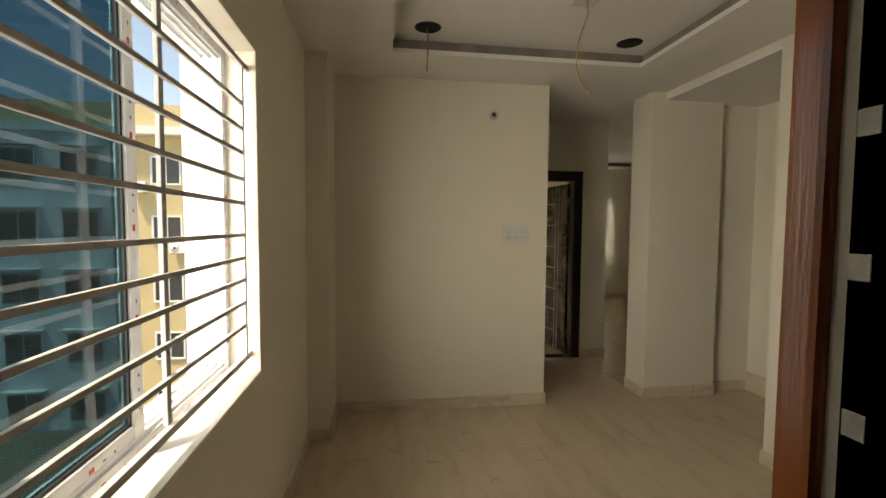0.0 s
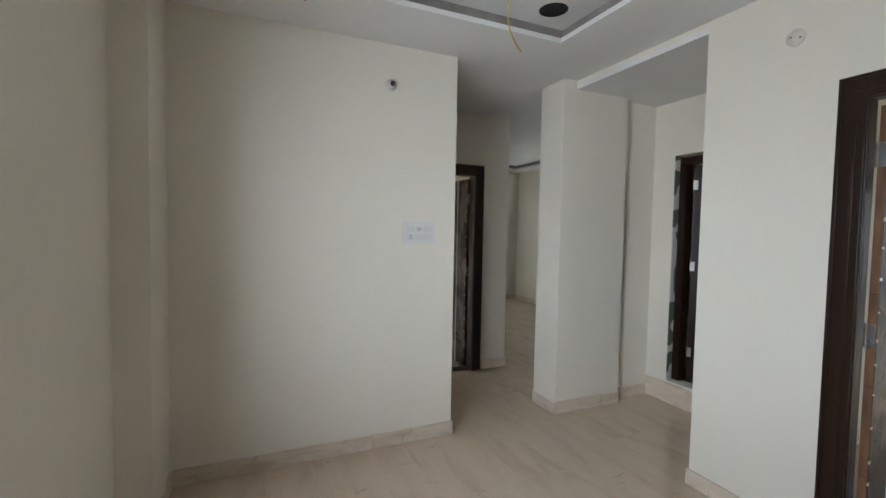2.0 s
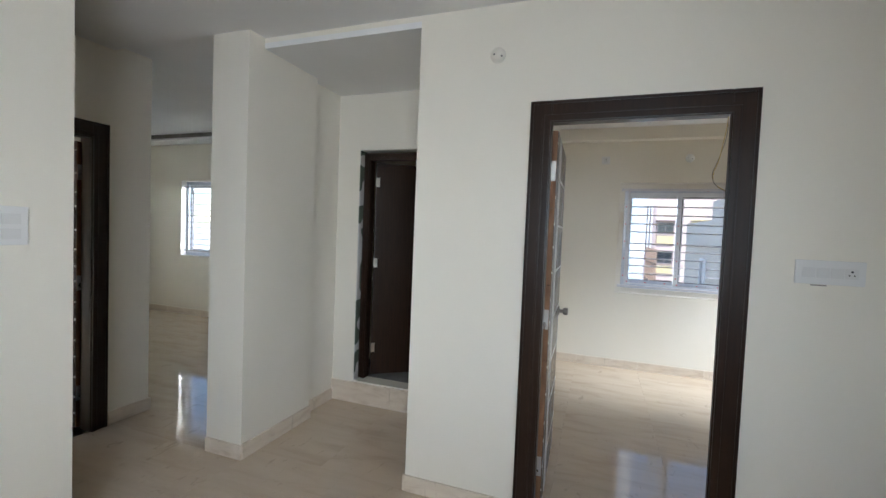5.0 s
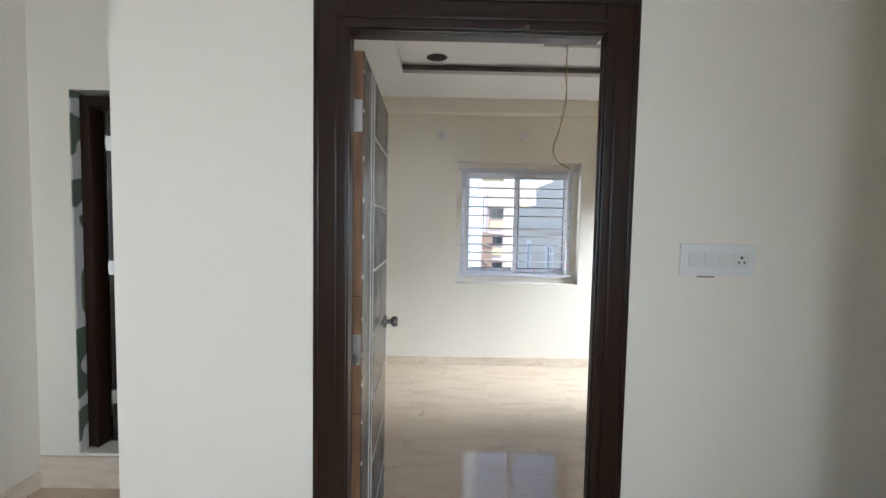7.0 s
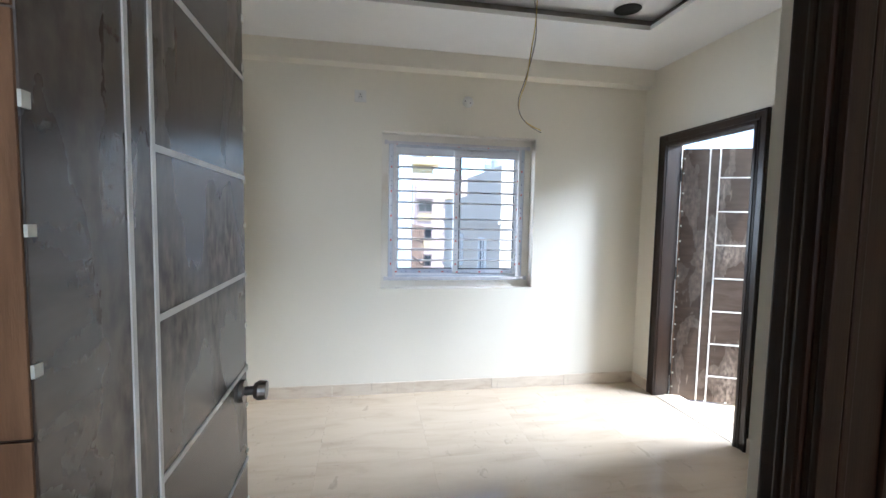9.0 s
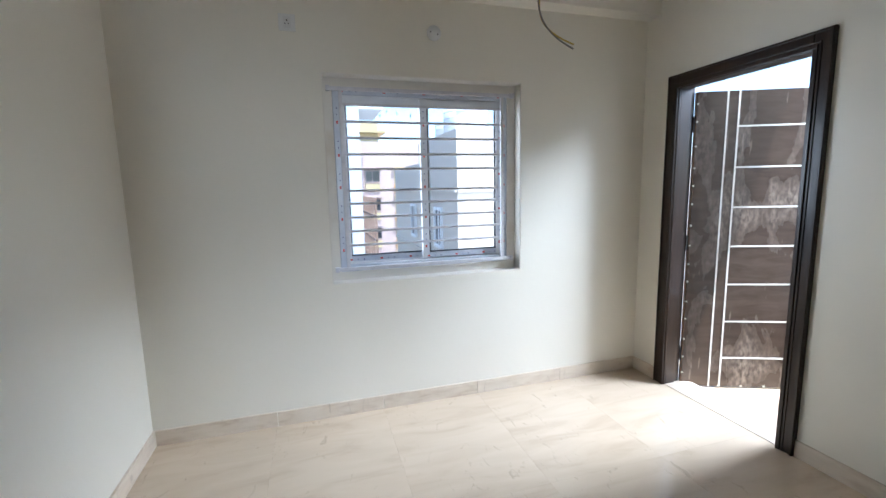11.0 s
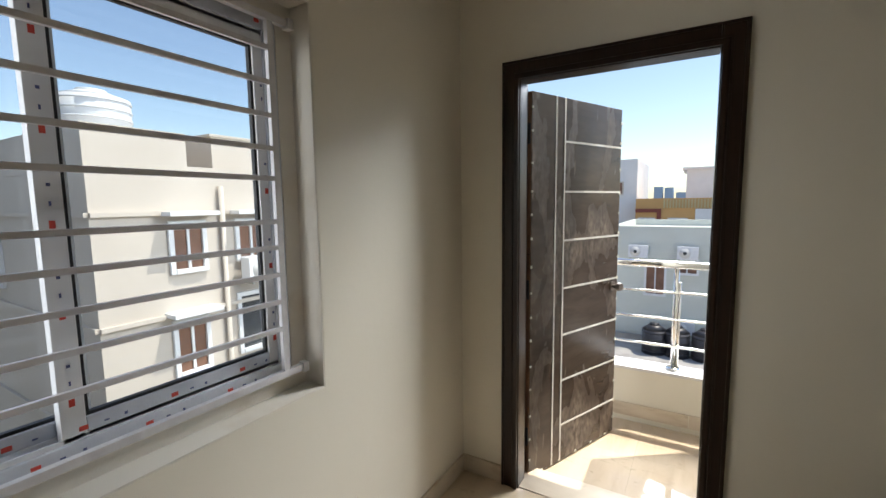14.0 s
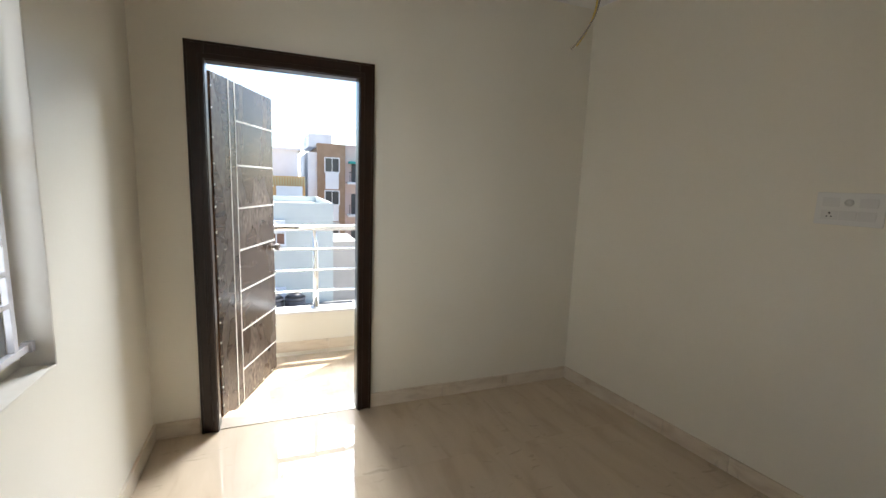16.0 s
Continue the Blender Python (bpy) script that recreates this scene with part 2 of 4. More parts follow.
def cyl_bm(bm, a, b, r, seg=12, r2=None):
    a, b = Vector(a), Vector(b)
    d = b - a
    m = Matrix.Translation((a + b) / 2) @ d.to_track_quat("Z", "Y").to_matrix().to_4x4()
    bmesh.ops.create_cone(bm, cap_ends=True, segments=seg, radius1=r, radius2=r if r2 is None else r2, depth=d.length, matrix=m)
    return bm


def part(name, bm, material, parent=None, label="", smooth=False):
    me = bpy.data.meshes.new(name)
    bmesh.ops.recalc_face_normals(bm, faces=bm.faces[:])
    bm.to_mesh(me)
    bm.free()
    me.materials.append(material)
    if smooth:
        for p in me.polygons:
            p.use_smooth = True
    ob = new(name, me)
    if parent:
        ob.parent = parent
    if label:
        tagged(ob, label)
    return ob


def block(name, lo, hi, material, parent=None, label="", bevel=0.0):
    return part(name, box_bm(bmesh.new(), lo, hi, bevel), material, parent, label)


def blocks(name, items, material, parent=None, label="", bevel=0.0):
    bm = bmesh.new()
    for lo, hi in items:
        box_bm(bm, lo, hi, bevel)
    return part(name, bm, material, parent, label)


def rod(name, a, b, r, material, parent=None, label="", seg=12, r2=None):
    return part(name, cyl_bm(bmesh.new(), a, b, r, seg, r2), material, parent, label, True)


def thing(name, at, label, category, group=""):
    ob = new(name)
    ob.location = at
    ob.empty_display_size = 0.1
    return tagged(ob, label, category, group)


def structure(ob, label=""):
    return tagged(ob, label, kind="structure")


def cable(name, pts, r, material, parent=None):
    cu = bpy.data.curves.new(name, "CURVE")
    cu.dimensions = "3D"
    cu.bevel_depth = r
    cu.bevel_resolution = 1
    s = cu.splines.new("NURBS")
    s.points.add(len(pts) - 1)
    for p, q in zip(s.points, pts):
        p.co = (*q, 1)
    s.use_endpoint_u = True
    s.order_u = 3
    cu.materials.append(material)
    ob = new(name, cu)
    dg = bpy.context.evaluated_depsgraph_get()
    me = bpy.data.meshes.new_from_object(ob.evaluated_get(dg))
    bpy.data.objects.remove(ob)
    ob = new(name, me)
    if parent:
        ob.parent = parent
    return ob


def wall(name, lo, hi, axis, openings=(), material=PAINT, label="cream painted plaster wall"):
    """A wall box running along axis ('x' or 'y'); openings (a0, a1, z0, z1) go right through it."""
    i = "xy".index(axis)
    cuts = sorted({lo[i], hi[i], *[v for o in openings for v in o[:2]]})
    rows = sorted({lo[2], hi[2], *[v for o in openings for v in o[2:]]})
    items = []
    for a, b in zip(cuts, cuts[1:]):
        run = None
        for c, d in zip(rows, rows[1:]):
            hole = any(o[0] - 1e-6 <= a and b <= o[1] + 1e-6 and o[2] - 1e-6 <= c and d <= o[3] + 1e-6 for o in openings)
            if hole:
                run = None
            elif run:
                run[1] = d
            else:
                run = [c, d]
                items.append([a, b, run])
    bm = bmesh.new()
    for a, b, (c, d) in items:
        p, q = list(lo), list(hi)
        p[i], q[i], p[2], q[2] = a, b, c, d
        box_bm(bm, p, q)
    bmesh.ops.remove_doubles(bm, verts=bm.verts[:], dist=1e-5)
    seen_faces = {}
    for fc in bm.faces:
        seen_faces.setdefault(tuple(sorted(v.index for v in fc.verts)), []).append(fc)
    bm.verts.index_update()
    return structure(part(name, bm, material, None), label)


# ---- plan ----
WX = -0.25          # hall window wall
AY = 3.265          # switch wall at the hall's end
BX = 2.695          # wall with the bedroom door
HC = 2.68           # hall soffit
EX = 5.83           # bedroom window wall
SY = -1.295         # bedroom balcony wall
NY = 2.06           # bedroom far side wall
WEX = 2.82          # bedroom side of the door wall
BC = 2.74           # bedroom soffit
TOP = 3.0

wall("wall_west", (WX - 0.29, -1.6, -0.05), (WX, AY + 0.15, TOP), "y", [(0.35, 1.70, 0.89, 2.235)])
structure(block("wall_pilaster", (WX - 0.002, 2.83, 0), (-0.10, AY, HC), PAINT), "cream plastered column in the corner")
wall("wall_switch", (WX - 0.2, AY, -0.05), (1.637, AY + 0.14, TOP), "x")
wall("wall_bedroom_door", (BX, -0.8, -0.05), (WEX, 2.18, TOP), "y", [(0.59, 1.545, 0.0, 2.15)])
wall("wall_recess_side", (WEX, NY, -0.05), (EX + 0.2, 2.18, TOP), "x")
wall("wall_bath", (3.66, 2.18, 0.0), (3.80, 3.56, TOP), "y", [(2.28, 3.125, 0.19, 2.15)])
structure(block("wall_pillar", (2.567, AY, -0.05), (3.245, 3.555, TOP), PAINT), "cream plastered pillar with marble skirting")
wall("wall_recess_back", (3.245, 3.335, -0.05), (5.9, 3.555, TOP), "x")
wall("wall_corridor_door", (-0.45, 4.48, -0.05), (2.84, 4.62, TOP), "x", [(1.62, 2.53, 0.0, 2.14)])
wall("wall_corridor_west", (-0.45, AY + 0.14, -0.05), (-0.3, 4.48, TOP), "y")
wall("wall_living_west", (2.70, 4.62, -0.05), (2.84, 8.58, TOP), "y")
wall("wall_living_north", (2.70, 8.43, -0.05), (5.77, 8.58, TOP), "x")
wall("wall_living_east", (5.57, 3.555, -0.05), (5.77, 8.43, TOP), "y", [(6.25, 7.56, 0.945, 2.148)])
wall("wall_entry", (0.69, 0.0, -0.05), (1.4, 0.175, TOP), "x")
wall("wall_hall_south", (1.25, -0.95, -0.05), (WEX, -0.8, TOP), "x")
wall("wall_entry_side", (1.25, -0.8, -0.05), (1.4, 0.0, TOP), "y")
wall("wall_lobby", (WX - 0.2, -1.75, -0.05), (1.4, -1.6, TOP), "x")
wall("wall_lobby_side", (1.25, -1.6, -0.05), (1.4, -0.95, TOP), "y")
wall("wall_bedroom_window", (EX, SY - 0.2, -0.05), (EX + 0.2, NY, TOP), "y", [(-0.29, 1.0, 0.87, 2.14)])
wall("wall_balcony", (2.4, SY - 0.2, -0.05), (EX, SY, TOP), "x", [(4.625, 5.58, -0.05, 2.15)])
wall("wall_bedroom_west", (2.55, SY, -0.05), (BX, -0.95, TOP), "y")
# the bedroom's side wall runs slightly out of square
bm = bmesh.new()
ring = [(WEX, 0.56), (WEX + 0.02, 0.56), (3.04, SY), (BX, SY), (BX, -0.95), (WEX, -0.95)]
lo_, hi_ = [bm.verts.new((x, y, -0.05)) for x, y in ring], [bm.verts.new((x, y, TOP)) for x, y in ring]
for i in range(6):
    j = (i + 1) % 6
    bm.faces.new((lo_[i], lo_[j], hi_[j], hi_[i]))
bm.faces.new(lo_)
bm.faces.new(hi_)
structure(part("wall_bedroom_side", bm, PAINT), "cream painted plaster wall")
# far room behind the corridor door, and the bath
wall("wall_back_room_north", (-0.45, 7.4, -0.05), (2.70, 7.55, TOP), "x")
# this wall's window opening is added, unseen, to light the back room
wall("wall_back_room_west", (-0.6, 4.48, -0.05), (-0.45, 7.55, TOP), "y", [(5.3, 6.6, 0.9, 2.1)])
wall("wall_bath_east", (5.3, 2.18, -0.05), (5.44, 3.335, TOP), "y", material=BATHTILE, label="leaf printed bathroom tile wall")


def tray(name, x0, x1, y0, y1, soffit, tx0, tx1, ty0, ty1, rise, label):
    """A false ceiling: a flat border, a rim, a dark slot above it and a raised middle."""
    ob = blocks(name, [((x0, y0, soffit), (x1, ty0, soffit + 0.03)), ((x0, ty1, soffit), (x1, y1, soffit + 0.03)),
                       ((x0, ty0, soffit), (tx0, ty1, soffit + 0.03)), ((tx1, ty0, soffit), (x1, ty1, soffit + 0.03)),
                       ((tx0 - 0.2, ty0 - 0.2, soffit + rise), (tx1 + 0.2, ty1 + 0.2, soffit + rise + 0.03))], CEIL)
    structure(ob, label)
    g = 0.06
    # slot faces take a darker grey-brown than the ceiling
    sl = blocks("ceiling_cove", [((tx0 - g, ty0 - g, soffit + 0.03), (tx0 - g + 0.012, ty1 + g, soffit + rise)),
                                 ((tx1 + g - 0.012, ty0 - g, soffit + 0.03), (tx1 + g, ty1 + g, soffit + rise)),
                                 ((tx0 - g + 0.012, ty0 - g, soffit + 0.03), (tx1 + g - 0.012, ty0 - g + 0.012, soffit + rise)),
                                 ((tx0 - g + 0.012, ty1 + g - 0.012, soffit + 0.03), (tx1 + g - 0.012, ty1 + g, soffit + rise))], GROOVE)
    structure(sl, "dark slot round the raised ceiling")
    return ob


tray("ceiling_hall", WX, BX, 0.0, AY, HC, 0.335, 2.125, 0.55, 2.765, 0.105, "white false ceiling with a recessed middle tray")
structure(blocks("ceiling_lobby", [((WX, -1.6, HC), (BX, 0.0, HC + 0.03)), ((1.637, AY, HC), (2.567, AY + 0.14, HC + 0.03)), ((-0.3, AY + 0.14, HC), (2.567, 4.48, HC + 0.03))], CEIL), "white painted ceiling")
structure(block("ceiling_recess", (BX, 2.18, 2.615), (3.66, 3.335, 2.65), CEIL), "white painted ceiling over the recess")
structure(block("beam_hall", (BX, 2.18, 2.65), (BX + 0.06, 3.265, TOP), PAINT), "cream beam over the recess")
tray("ceiling_living", 2.567, 5.57, 3.555, 8.43, 2.72, 3.2, 5.25, 5.2, 8.05, 0.10, "white false ceiling with a recessed tray")
structure(block("ceiling_back_room", (-0.45, 4.62, 2.7), (2.70, 7.4, 2.75), CEIL), "white painted ceiling")
structure(block("ceiling_bath", (3.8, 2.18, 2.5), (5.3, 3.335, 2.55), CEIL), "white painted ceiling of the bathroom")
ceil2 = tray("ceiling_bedroom", WEX, 5.705, SY, NY, BC, 3.55, 5.035, -0.75, 1.50, 0.085, "white false ceiling with a recessed tray and moulded bars")
structure(block("beam_bedroom", (5.705, SY, 2.605), (EX, NY, TOP), PAINT), "cream beam above the window wall")
structure(blocks("ceiling_slab", [((-0.6, -1.75, TOP), (6.03, 8.58, TOP + 0.15))], CEMENT), "concrete slab above the flat")
# moulded bars on the raised part of the bedroom ceiling
zt = BC + 0.085
structure(blocks("ceiling_moulding", [((4.60, -0.15, zt - 0.022), (4.64, 0.42, zt)), ((4.30, -0.15, zt - 0.022), (4.60, -0.11, zt)), ((4.40, 0.55, zt - 0.022), (4.62, 0.58, zt)),
                                      ((4.22, 0.28, zt - 0.022), (4.26, 0.45, zt)), ((4.22, 0.62, zt - 0.022), (4.26, 0.98, zt)), ((4.26, 0.95, zt - 0.022), (4.45, 0.98, zt)),
                                      ((3.9, 0.0, zt - 0.022), (3.94, 0.75, zt)), ((3.94, 0.42, zt - 0.022), (4.22, 0.45, zt)), ((3.7, 0.75, zt - 0.022), (4.22, 0.78, zt))], CEIL), "white moulded bars on the ceiling")


# ---- floors ----
FLOORS = []


def floor_sheet(name, rects, z, label):
    FLOORS.append((rects, z))
    return structure(blocks(name, [((a, b, z - 0.05), (c, d, z - 0.012)) for a, b, c, d in rects], JOINT), label)


floor_a = floor_sheet("floor", [(WX, -1.6, BX, AY), (BX, 2.18, 3.66, 3.335), (1.637, AY, 2.567, 4.48), (-0.3, AY + 0.14, 1.637, 4.48)], 0.0, "polished cream marble floor with soft brown veins")
floor_b = floor_sheet("floor_bedroom", [(BX, 0.59, WEX, 1.545), (WEX, SY, EX, NY)], 0.0, "polished cream marble bedroom floor")
floor_c = floor_sheet("floor_living", [(2.567, 3.555, 2.84, 4.48), (2.84, 3.555, 5.57, 8.43)], 0.0, "polished cream marble living room floor")
floor_d = floor_sheet("floor_back_room", [(1.62, 4.48, 2.53, 4.62), (-0.45, 4.62, 2.70, 7.4)], 0.0, "polished marble floor of the back room")
structure(block("floor_bath", (3.66, 2.28, -0.05), (5.3, 3.335, 0.17), CEMENT), "grey bathroom floor behind a raised sill")


# ---- skirting ----
def skirt(name, a, b, face, h=0.092, t=0.012):
    """Marble skirting pieces along a wall from a to b, standing proud on its face side."""
    a, b, n = Vector((*a, 0)), Vector((*b, 0)), Vector((*face, 0))
    base = structure(new(name), "cream marble skirting pieces")
    d = b - a
    k = max(1, round(d.length / 0.62))
    for i in range(k):
        p, q = a + d * (i / k), a + d * ((i + 1) / k)
        u = d.normalized() * 0.0015
        hh = h + random.uniform(-0.002, 0.002)
        block("skirting", (p + u), (q - u + n * (t + random.uniform(0, 0.002)) + Vector((0, 0, hh))), SKIRT, base, bevel=0.002)
    return base


skirt("baseboard_west", (WX, 0.2), (WX, 2.83), (1, 0))
skirt("baseboard_pilaster", (WX + 0.014, 2.83), (-0.10, 2.83), (0, -1))
skirt("baseboard_pilaster_side", (-0.10, 2.818), (-0.10, AY - 0.014), (1, 0))
skirt("baseboard_switch_wall", (-0.10, AY), (1.637, AY), (0, -1))
skirt("baseboard_switch_wall_end", (1.637, AY - 0.012), (1.637, AY + 0.14), (1, 0))
skirt("baseboard_door_wall", (BX, 1.56), (BX, 2.18), (-1, 0))
skirt("baseboard_door_wall_end", (BX - 0.012, 2.18), (3.66, 2.18), (0, 1))
skirt("baseboard_door_wall_south", (BX, -0.8), (BX, 0.575), (-1, 0))
skirt("baseboard_pillar", (2.567, AY), (3.245, AY), (0, -1), 0.097)
skirt("baseboard_pillar_side", (2.567, AY - 0.012), (2.567, 3.555), (-1, 0), 0.092)
skirt("baseboard_pillar_end", (3.245, AY - 0.012), (3.245, 3.335), (1, 0))
skirt("baseboard_recess", (3.26, 3.335), (3.646, 3.335), (0, -1))
skirt("baseboard_bath_sill", (3.66, 2.195), (3.66, 3.335), (-1, 0), 0.178, 0.014)
skirt("baseboard_corridor", (2.54, 4.48), (2.84, 4.48), (0, -1))
skirt("baseboard_corridor_end", (2.84, 4.468), (2.84, 8.43), (1, 0))
skirt("baseboard_living_north", (2.86, 8.43), (5.57, 8.43), (0, -1))
skirt("baseboard_living_east", (5.57, 3.57), (5.57, 8.415), (-1, 0))
skirt("baseboard_window_wall", (EX, SY + 0.013), (EX, NY - 0.013), (-1, 0))
skirt("baseboard_bedroom_north", (WEX, NY), (EX, NY), (0, -1))
skirt("baseboard_balcony_wall_short", (5.595, SY), (EX, SY), (0, 1))
skirt("baseboard_balcony_wall", (3.05, SY), (4.61, SY), (0, 1))

side = structure(new("baseboard_bedroom_side"), "cream marble skirting pieces")
for k in range(3):
    q = block("skirting", (0.6 * k + 0.0015, -0.002, 0), (0.6 * k + 0.5985 + 0.06 * (k == 2), 0.0125, 0.092), SKIRT, side, bevel=0.002)
side.matrix_basis = pose(2.842, 0.56, 0, 0, 0, -90 + 6.15)
structure(blocks("trim_bath_jamb", [((3.662, 3.117, 0.19), (3.798, 3.1245, 2.15)), ((3.662, 2.2805, 0.19), (3.798, 2.288, 2.15))], BATHTILE), "leaf printed tile on the bathroom jamb")


# ---- doors ----
def door_frame(name, w, h, depth, face, material, label, strike=0.014):
    """Local frame: opening along +x from 0, width w outside, wall face at y=0, going into the wall along +y."""
    f = thing(name, (0, 0, 0), label, "door frame")
    tagged(f, kind="structure")
    def member(nm, x0, x1, z0, z1):
        bm = bmesh.new()
        if x1 - x0 < z1 - z0:
            inner = x1 if x0 <= 0 else x0
            sgn = 1 if x0 <= 0 else -1
            box_bm(bm, (x0, -0.016, z0), (x1, 0.0, z1), 0.004)
            box_bm(bm, (x0 + (0 if sgn > 0 else 0.006), -0.022, z0), (x1 - (0.006 if sgn > 0 else 0), -0.016, z1), 0.003)
            outer = x0 if sgn > 0 else x1
            for f0, f1, out in ((0.04, 0.16, 0.029), (0.56, 0.66, 0.027), (0.72, 0.95, 0.031)):
                p, q = outer + sgn * face * f0, outer + sgn * face * f1
                box_bm(bm, (min(p, q), -out, z0), (max(p, q), -0.0225, z1 - face * f0), 0.0025)
            lo = inner - sgn * 0.08
            lip = depth * (0.62 if sgn > 0 else 0.62 if strike < 0.02 else 0.12)
            box_bm(bm, (lo, 0.0, z0), (inner, lip, z1), 0.003)
            box_bm(bm, (lo, lip, z0), (inner - sgn * (0.014 if sgn > 0 else strike), depth, z1), 0.003)
        else:
            box_bm(bm, (x0, -0.016, z0), (x1, 0.0, z1), 0.004)
            box_bm(bm, (x0, -0.022, z0 + 0.006), (x1, -0.016, z1), 0.003)
            for f0, f1, out in ((0.04, 0.16, 0.029), (0.56, 0.66, 0.027), (0.72, 0.95, 0.031)):
                box_bm(bm, (x0 - face * (1 - f0), -out - 0.0005, z1 - face * f1), (x1 + face * (1 - f0), -0.0225, z1 - face * f0), 0.0025)
            box_bm(bm, (x0, 0.0, z0), (x1, depth * 0.62, z0 + 0.06), 0.004)
            box_bm(bm, (x0, depth * 0.62, z0 + 0.014), (x1, depth, z0 + 0.06), 0.003)
        return part(nm, bm, material, f)
    member("jamb", 0, face, 0.0, h)
    member("jamb", w - face, w, 0.0, h)
    member("frame_head", face + 0.001, w - face - 0.001, h - face, h)
    return f


def door_leaf(name, w, h, label, hinge=STEEL, hinge_label="brushed steel butt hinge"):
    """Hinge edge at x=0, leaf along +x, face with inlay at y=0 looking to -y, thickness along +y."""
    d = thing(name, (0, 0, 0), label, "door")
    block("leaf", (0.0, 0.0, 0.0), (w, 0.034, h), LEAFMAT, d, bevel=0.002)
    bm = bmesh.new()
    z = 0.0
    for k in range(5):
        z2 = h * (k + 1) / 5
        box_bm(bm, (-0.004, 0.002, z + 0.0015), (0.0, 0.032, z2 - 0.0015), 0.0012)
        z = z2
    part("edge_lipping", bm, LEAFEDGE, d, "raw brown timber edge strip")
    s = 0.011
    for x in (0.235 * 0.86, 0.325 * 0.86):
        block("inlay_strip", (w * x / 0.86 - s / 2, -0.0025, 0.0), (w * x / 0.86 + s / 2, 0.002, h), INLAY, d, "white vertical inlay strip")
    x0 = w * 0.325 + s / 2 + 0.0005
    for k in range(7):
        zz = h * (0.106 + 0.1305 * k)
        block("inlay_strip", (x0, -0.0025, zz - s / 2), (w, 0.002, zz + s / 2), INLAY, d)
    for k in range(15):
        zz = h * (0.04 + 0.0655 * k) + random.uniform(-0.02, 0.02)
        block("tape_scrap", (w - 0.012, -0.003, zz), (w + 0.004, 0.001, zz + random.uniform(0.008, 0.02)), TAPE, d)
        block("tape_scrap", (-0.002, -0.0025, zz + 0.01), (0.010, 0.001, zz + 0.01 + random.uniform(0.008, 0.016)), TAPE, d)
    for k in range(5):
        xx = w * (0.12 + 0.19 * k)
        block("tape_scrap", (xx, -0.0025, 0.001), (xx + 0.016, 0.001, 0.014), TAPE, d)
    kz = h * 0.475
    kb = bmesh.new()
    for sgn, y0 in ((-1, 0.0), (1, 0.034)):
        cyl_bm(kb, (w - 0.06, y0 - 0.001 * sgn, kz), (w - 0.06, y0 + sgn * 0.010, kz), 0.030, 20)
        cyl_bm(kb, (w - 0.06, y0 + sgn * 0.009, kz), (w - 0.06, y0 + sgn * 0.034, kz), 0.012, 14)
        cyl_bm(kb, (w - 0.06, y0 + sgn * 0.034, kz), (w - 0.06, y0 + sgn * 0.046, kz), 0.020, 18, 0.027)
        cyl_bm(kb, (w - 0.06, y0 + sgn * 0.046, kz), (w - 0.06, y0 + sgn * 0.066, kz), 0.027, 18, 0.024)
    part("door_knob", kb, BRONZE, d, "round dull steel door knob", False)
    for zz in (0.24, h * 0.51, h - 0.21):
        hb = bmesh.new()
        box_bm(hb, (-0.008, 0.004, zz - 0.052), (-0.004, 0.030, zz + 0.052))
        cyl_bm(hb, (-0.008, 0.040, zz - 0.052), (-0.008, 0.040, zz + 0.052), 0.006, 10)
        for q in (-0.036, -0.012, 0.012, 0.036):
            cyl_bm(hb, (-0.0078, 0.017, zz + q), (-0.0098, 0.017, zz + q), 0.005, 8)
        part("hinge", hb, hinge, d, hinge_label)
    return d


# bedroom door: frame on the hall face, leaf swung into the bedroom
df = door_frame("door_frame_bedroom", 0.98, 2.165, 0.08, 0.108, FRAMEWOOD, "dark polished wooden door frame of the bedroom", 0.06)
df.matrix_basis = pose(BX, 1.555, 0, 0, 0, -90)
leaf2 = door_leaf("bedroom_door", 0.80, 2.03, "dusty dark laminate door with white inlay, standing open")
leaf2.matrix_basis = pose(2.80, 1.425, 0.015, 0, 0, 1.3)
# balcony door
bf = door_frame("door_frame_balcony", 0.985, 2.167, 0.13, 0.092, FRAMEWOOD, "dark polished wooden frame of the balcony door")
bf.matrix_basis = pose(5.59, SY, 0, 0, 0, 180)
leaf3 = door_leaf("balcony_door", 0.82, 2.085, "dark laminate balcony door with white inlay, swung outwards", BLACK, "black iron butt hinge")
leaf3.matrix_basis = pose(5.492, -1.43, -0.028, 0, 0, math.degrees(math.atan2(-0.757, -0.313)))
structure(block("trim_balcony_sill", (4.626, SY - 0.2, -0.046), (5.579, SY + 0.004, 0.004), SKIRT, bevel=0.003), "pale marble door sill")
# corridor door
cf = door_frame("door_frame_corridor", 0.92, 2.145, 0.13, 0.11, FRAMEWOOD, "dark wooden door frame in the corridor")
cf.matrix_basis = pose(1.61, 4.48, 0, 0, 0, 0)
leaf1 = door_leaf("corridor_door", 0.76, 2.0, "dark door with white inlay, standing open into the back room")
leaf1.matrix_basis = pose(2.405, 4.60, 0.015, 0, 0, 97) @ Matrix.Diagonal((1, -1, 1, 1))
# bath door
bath = door_frame("door_frame_bath", 0.80, 1.935, 0.08, 0.06, FRAMEWOOD, "dark wooden door frame of the bathroom")
bath.matrix_basis = pose(3.735, 3.11, 0.20, 0, 0, -90)
bl = thing("bathroom_door", (3.80, 3.04, 0.21), "dark brown bathroom door standing ajar", "door")
block("leaf", (0, 0, 0), (0.68, 0.03, 1.86), FRAMEWOOD, bl, bevel=0.003)
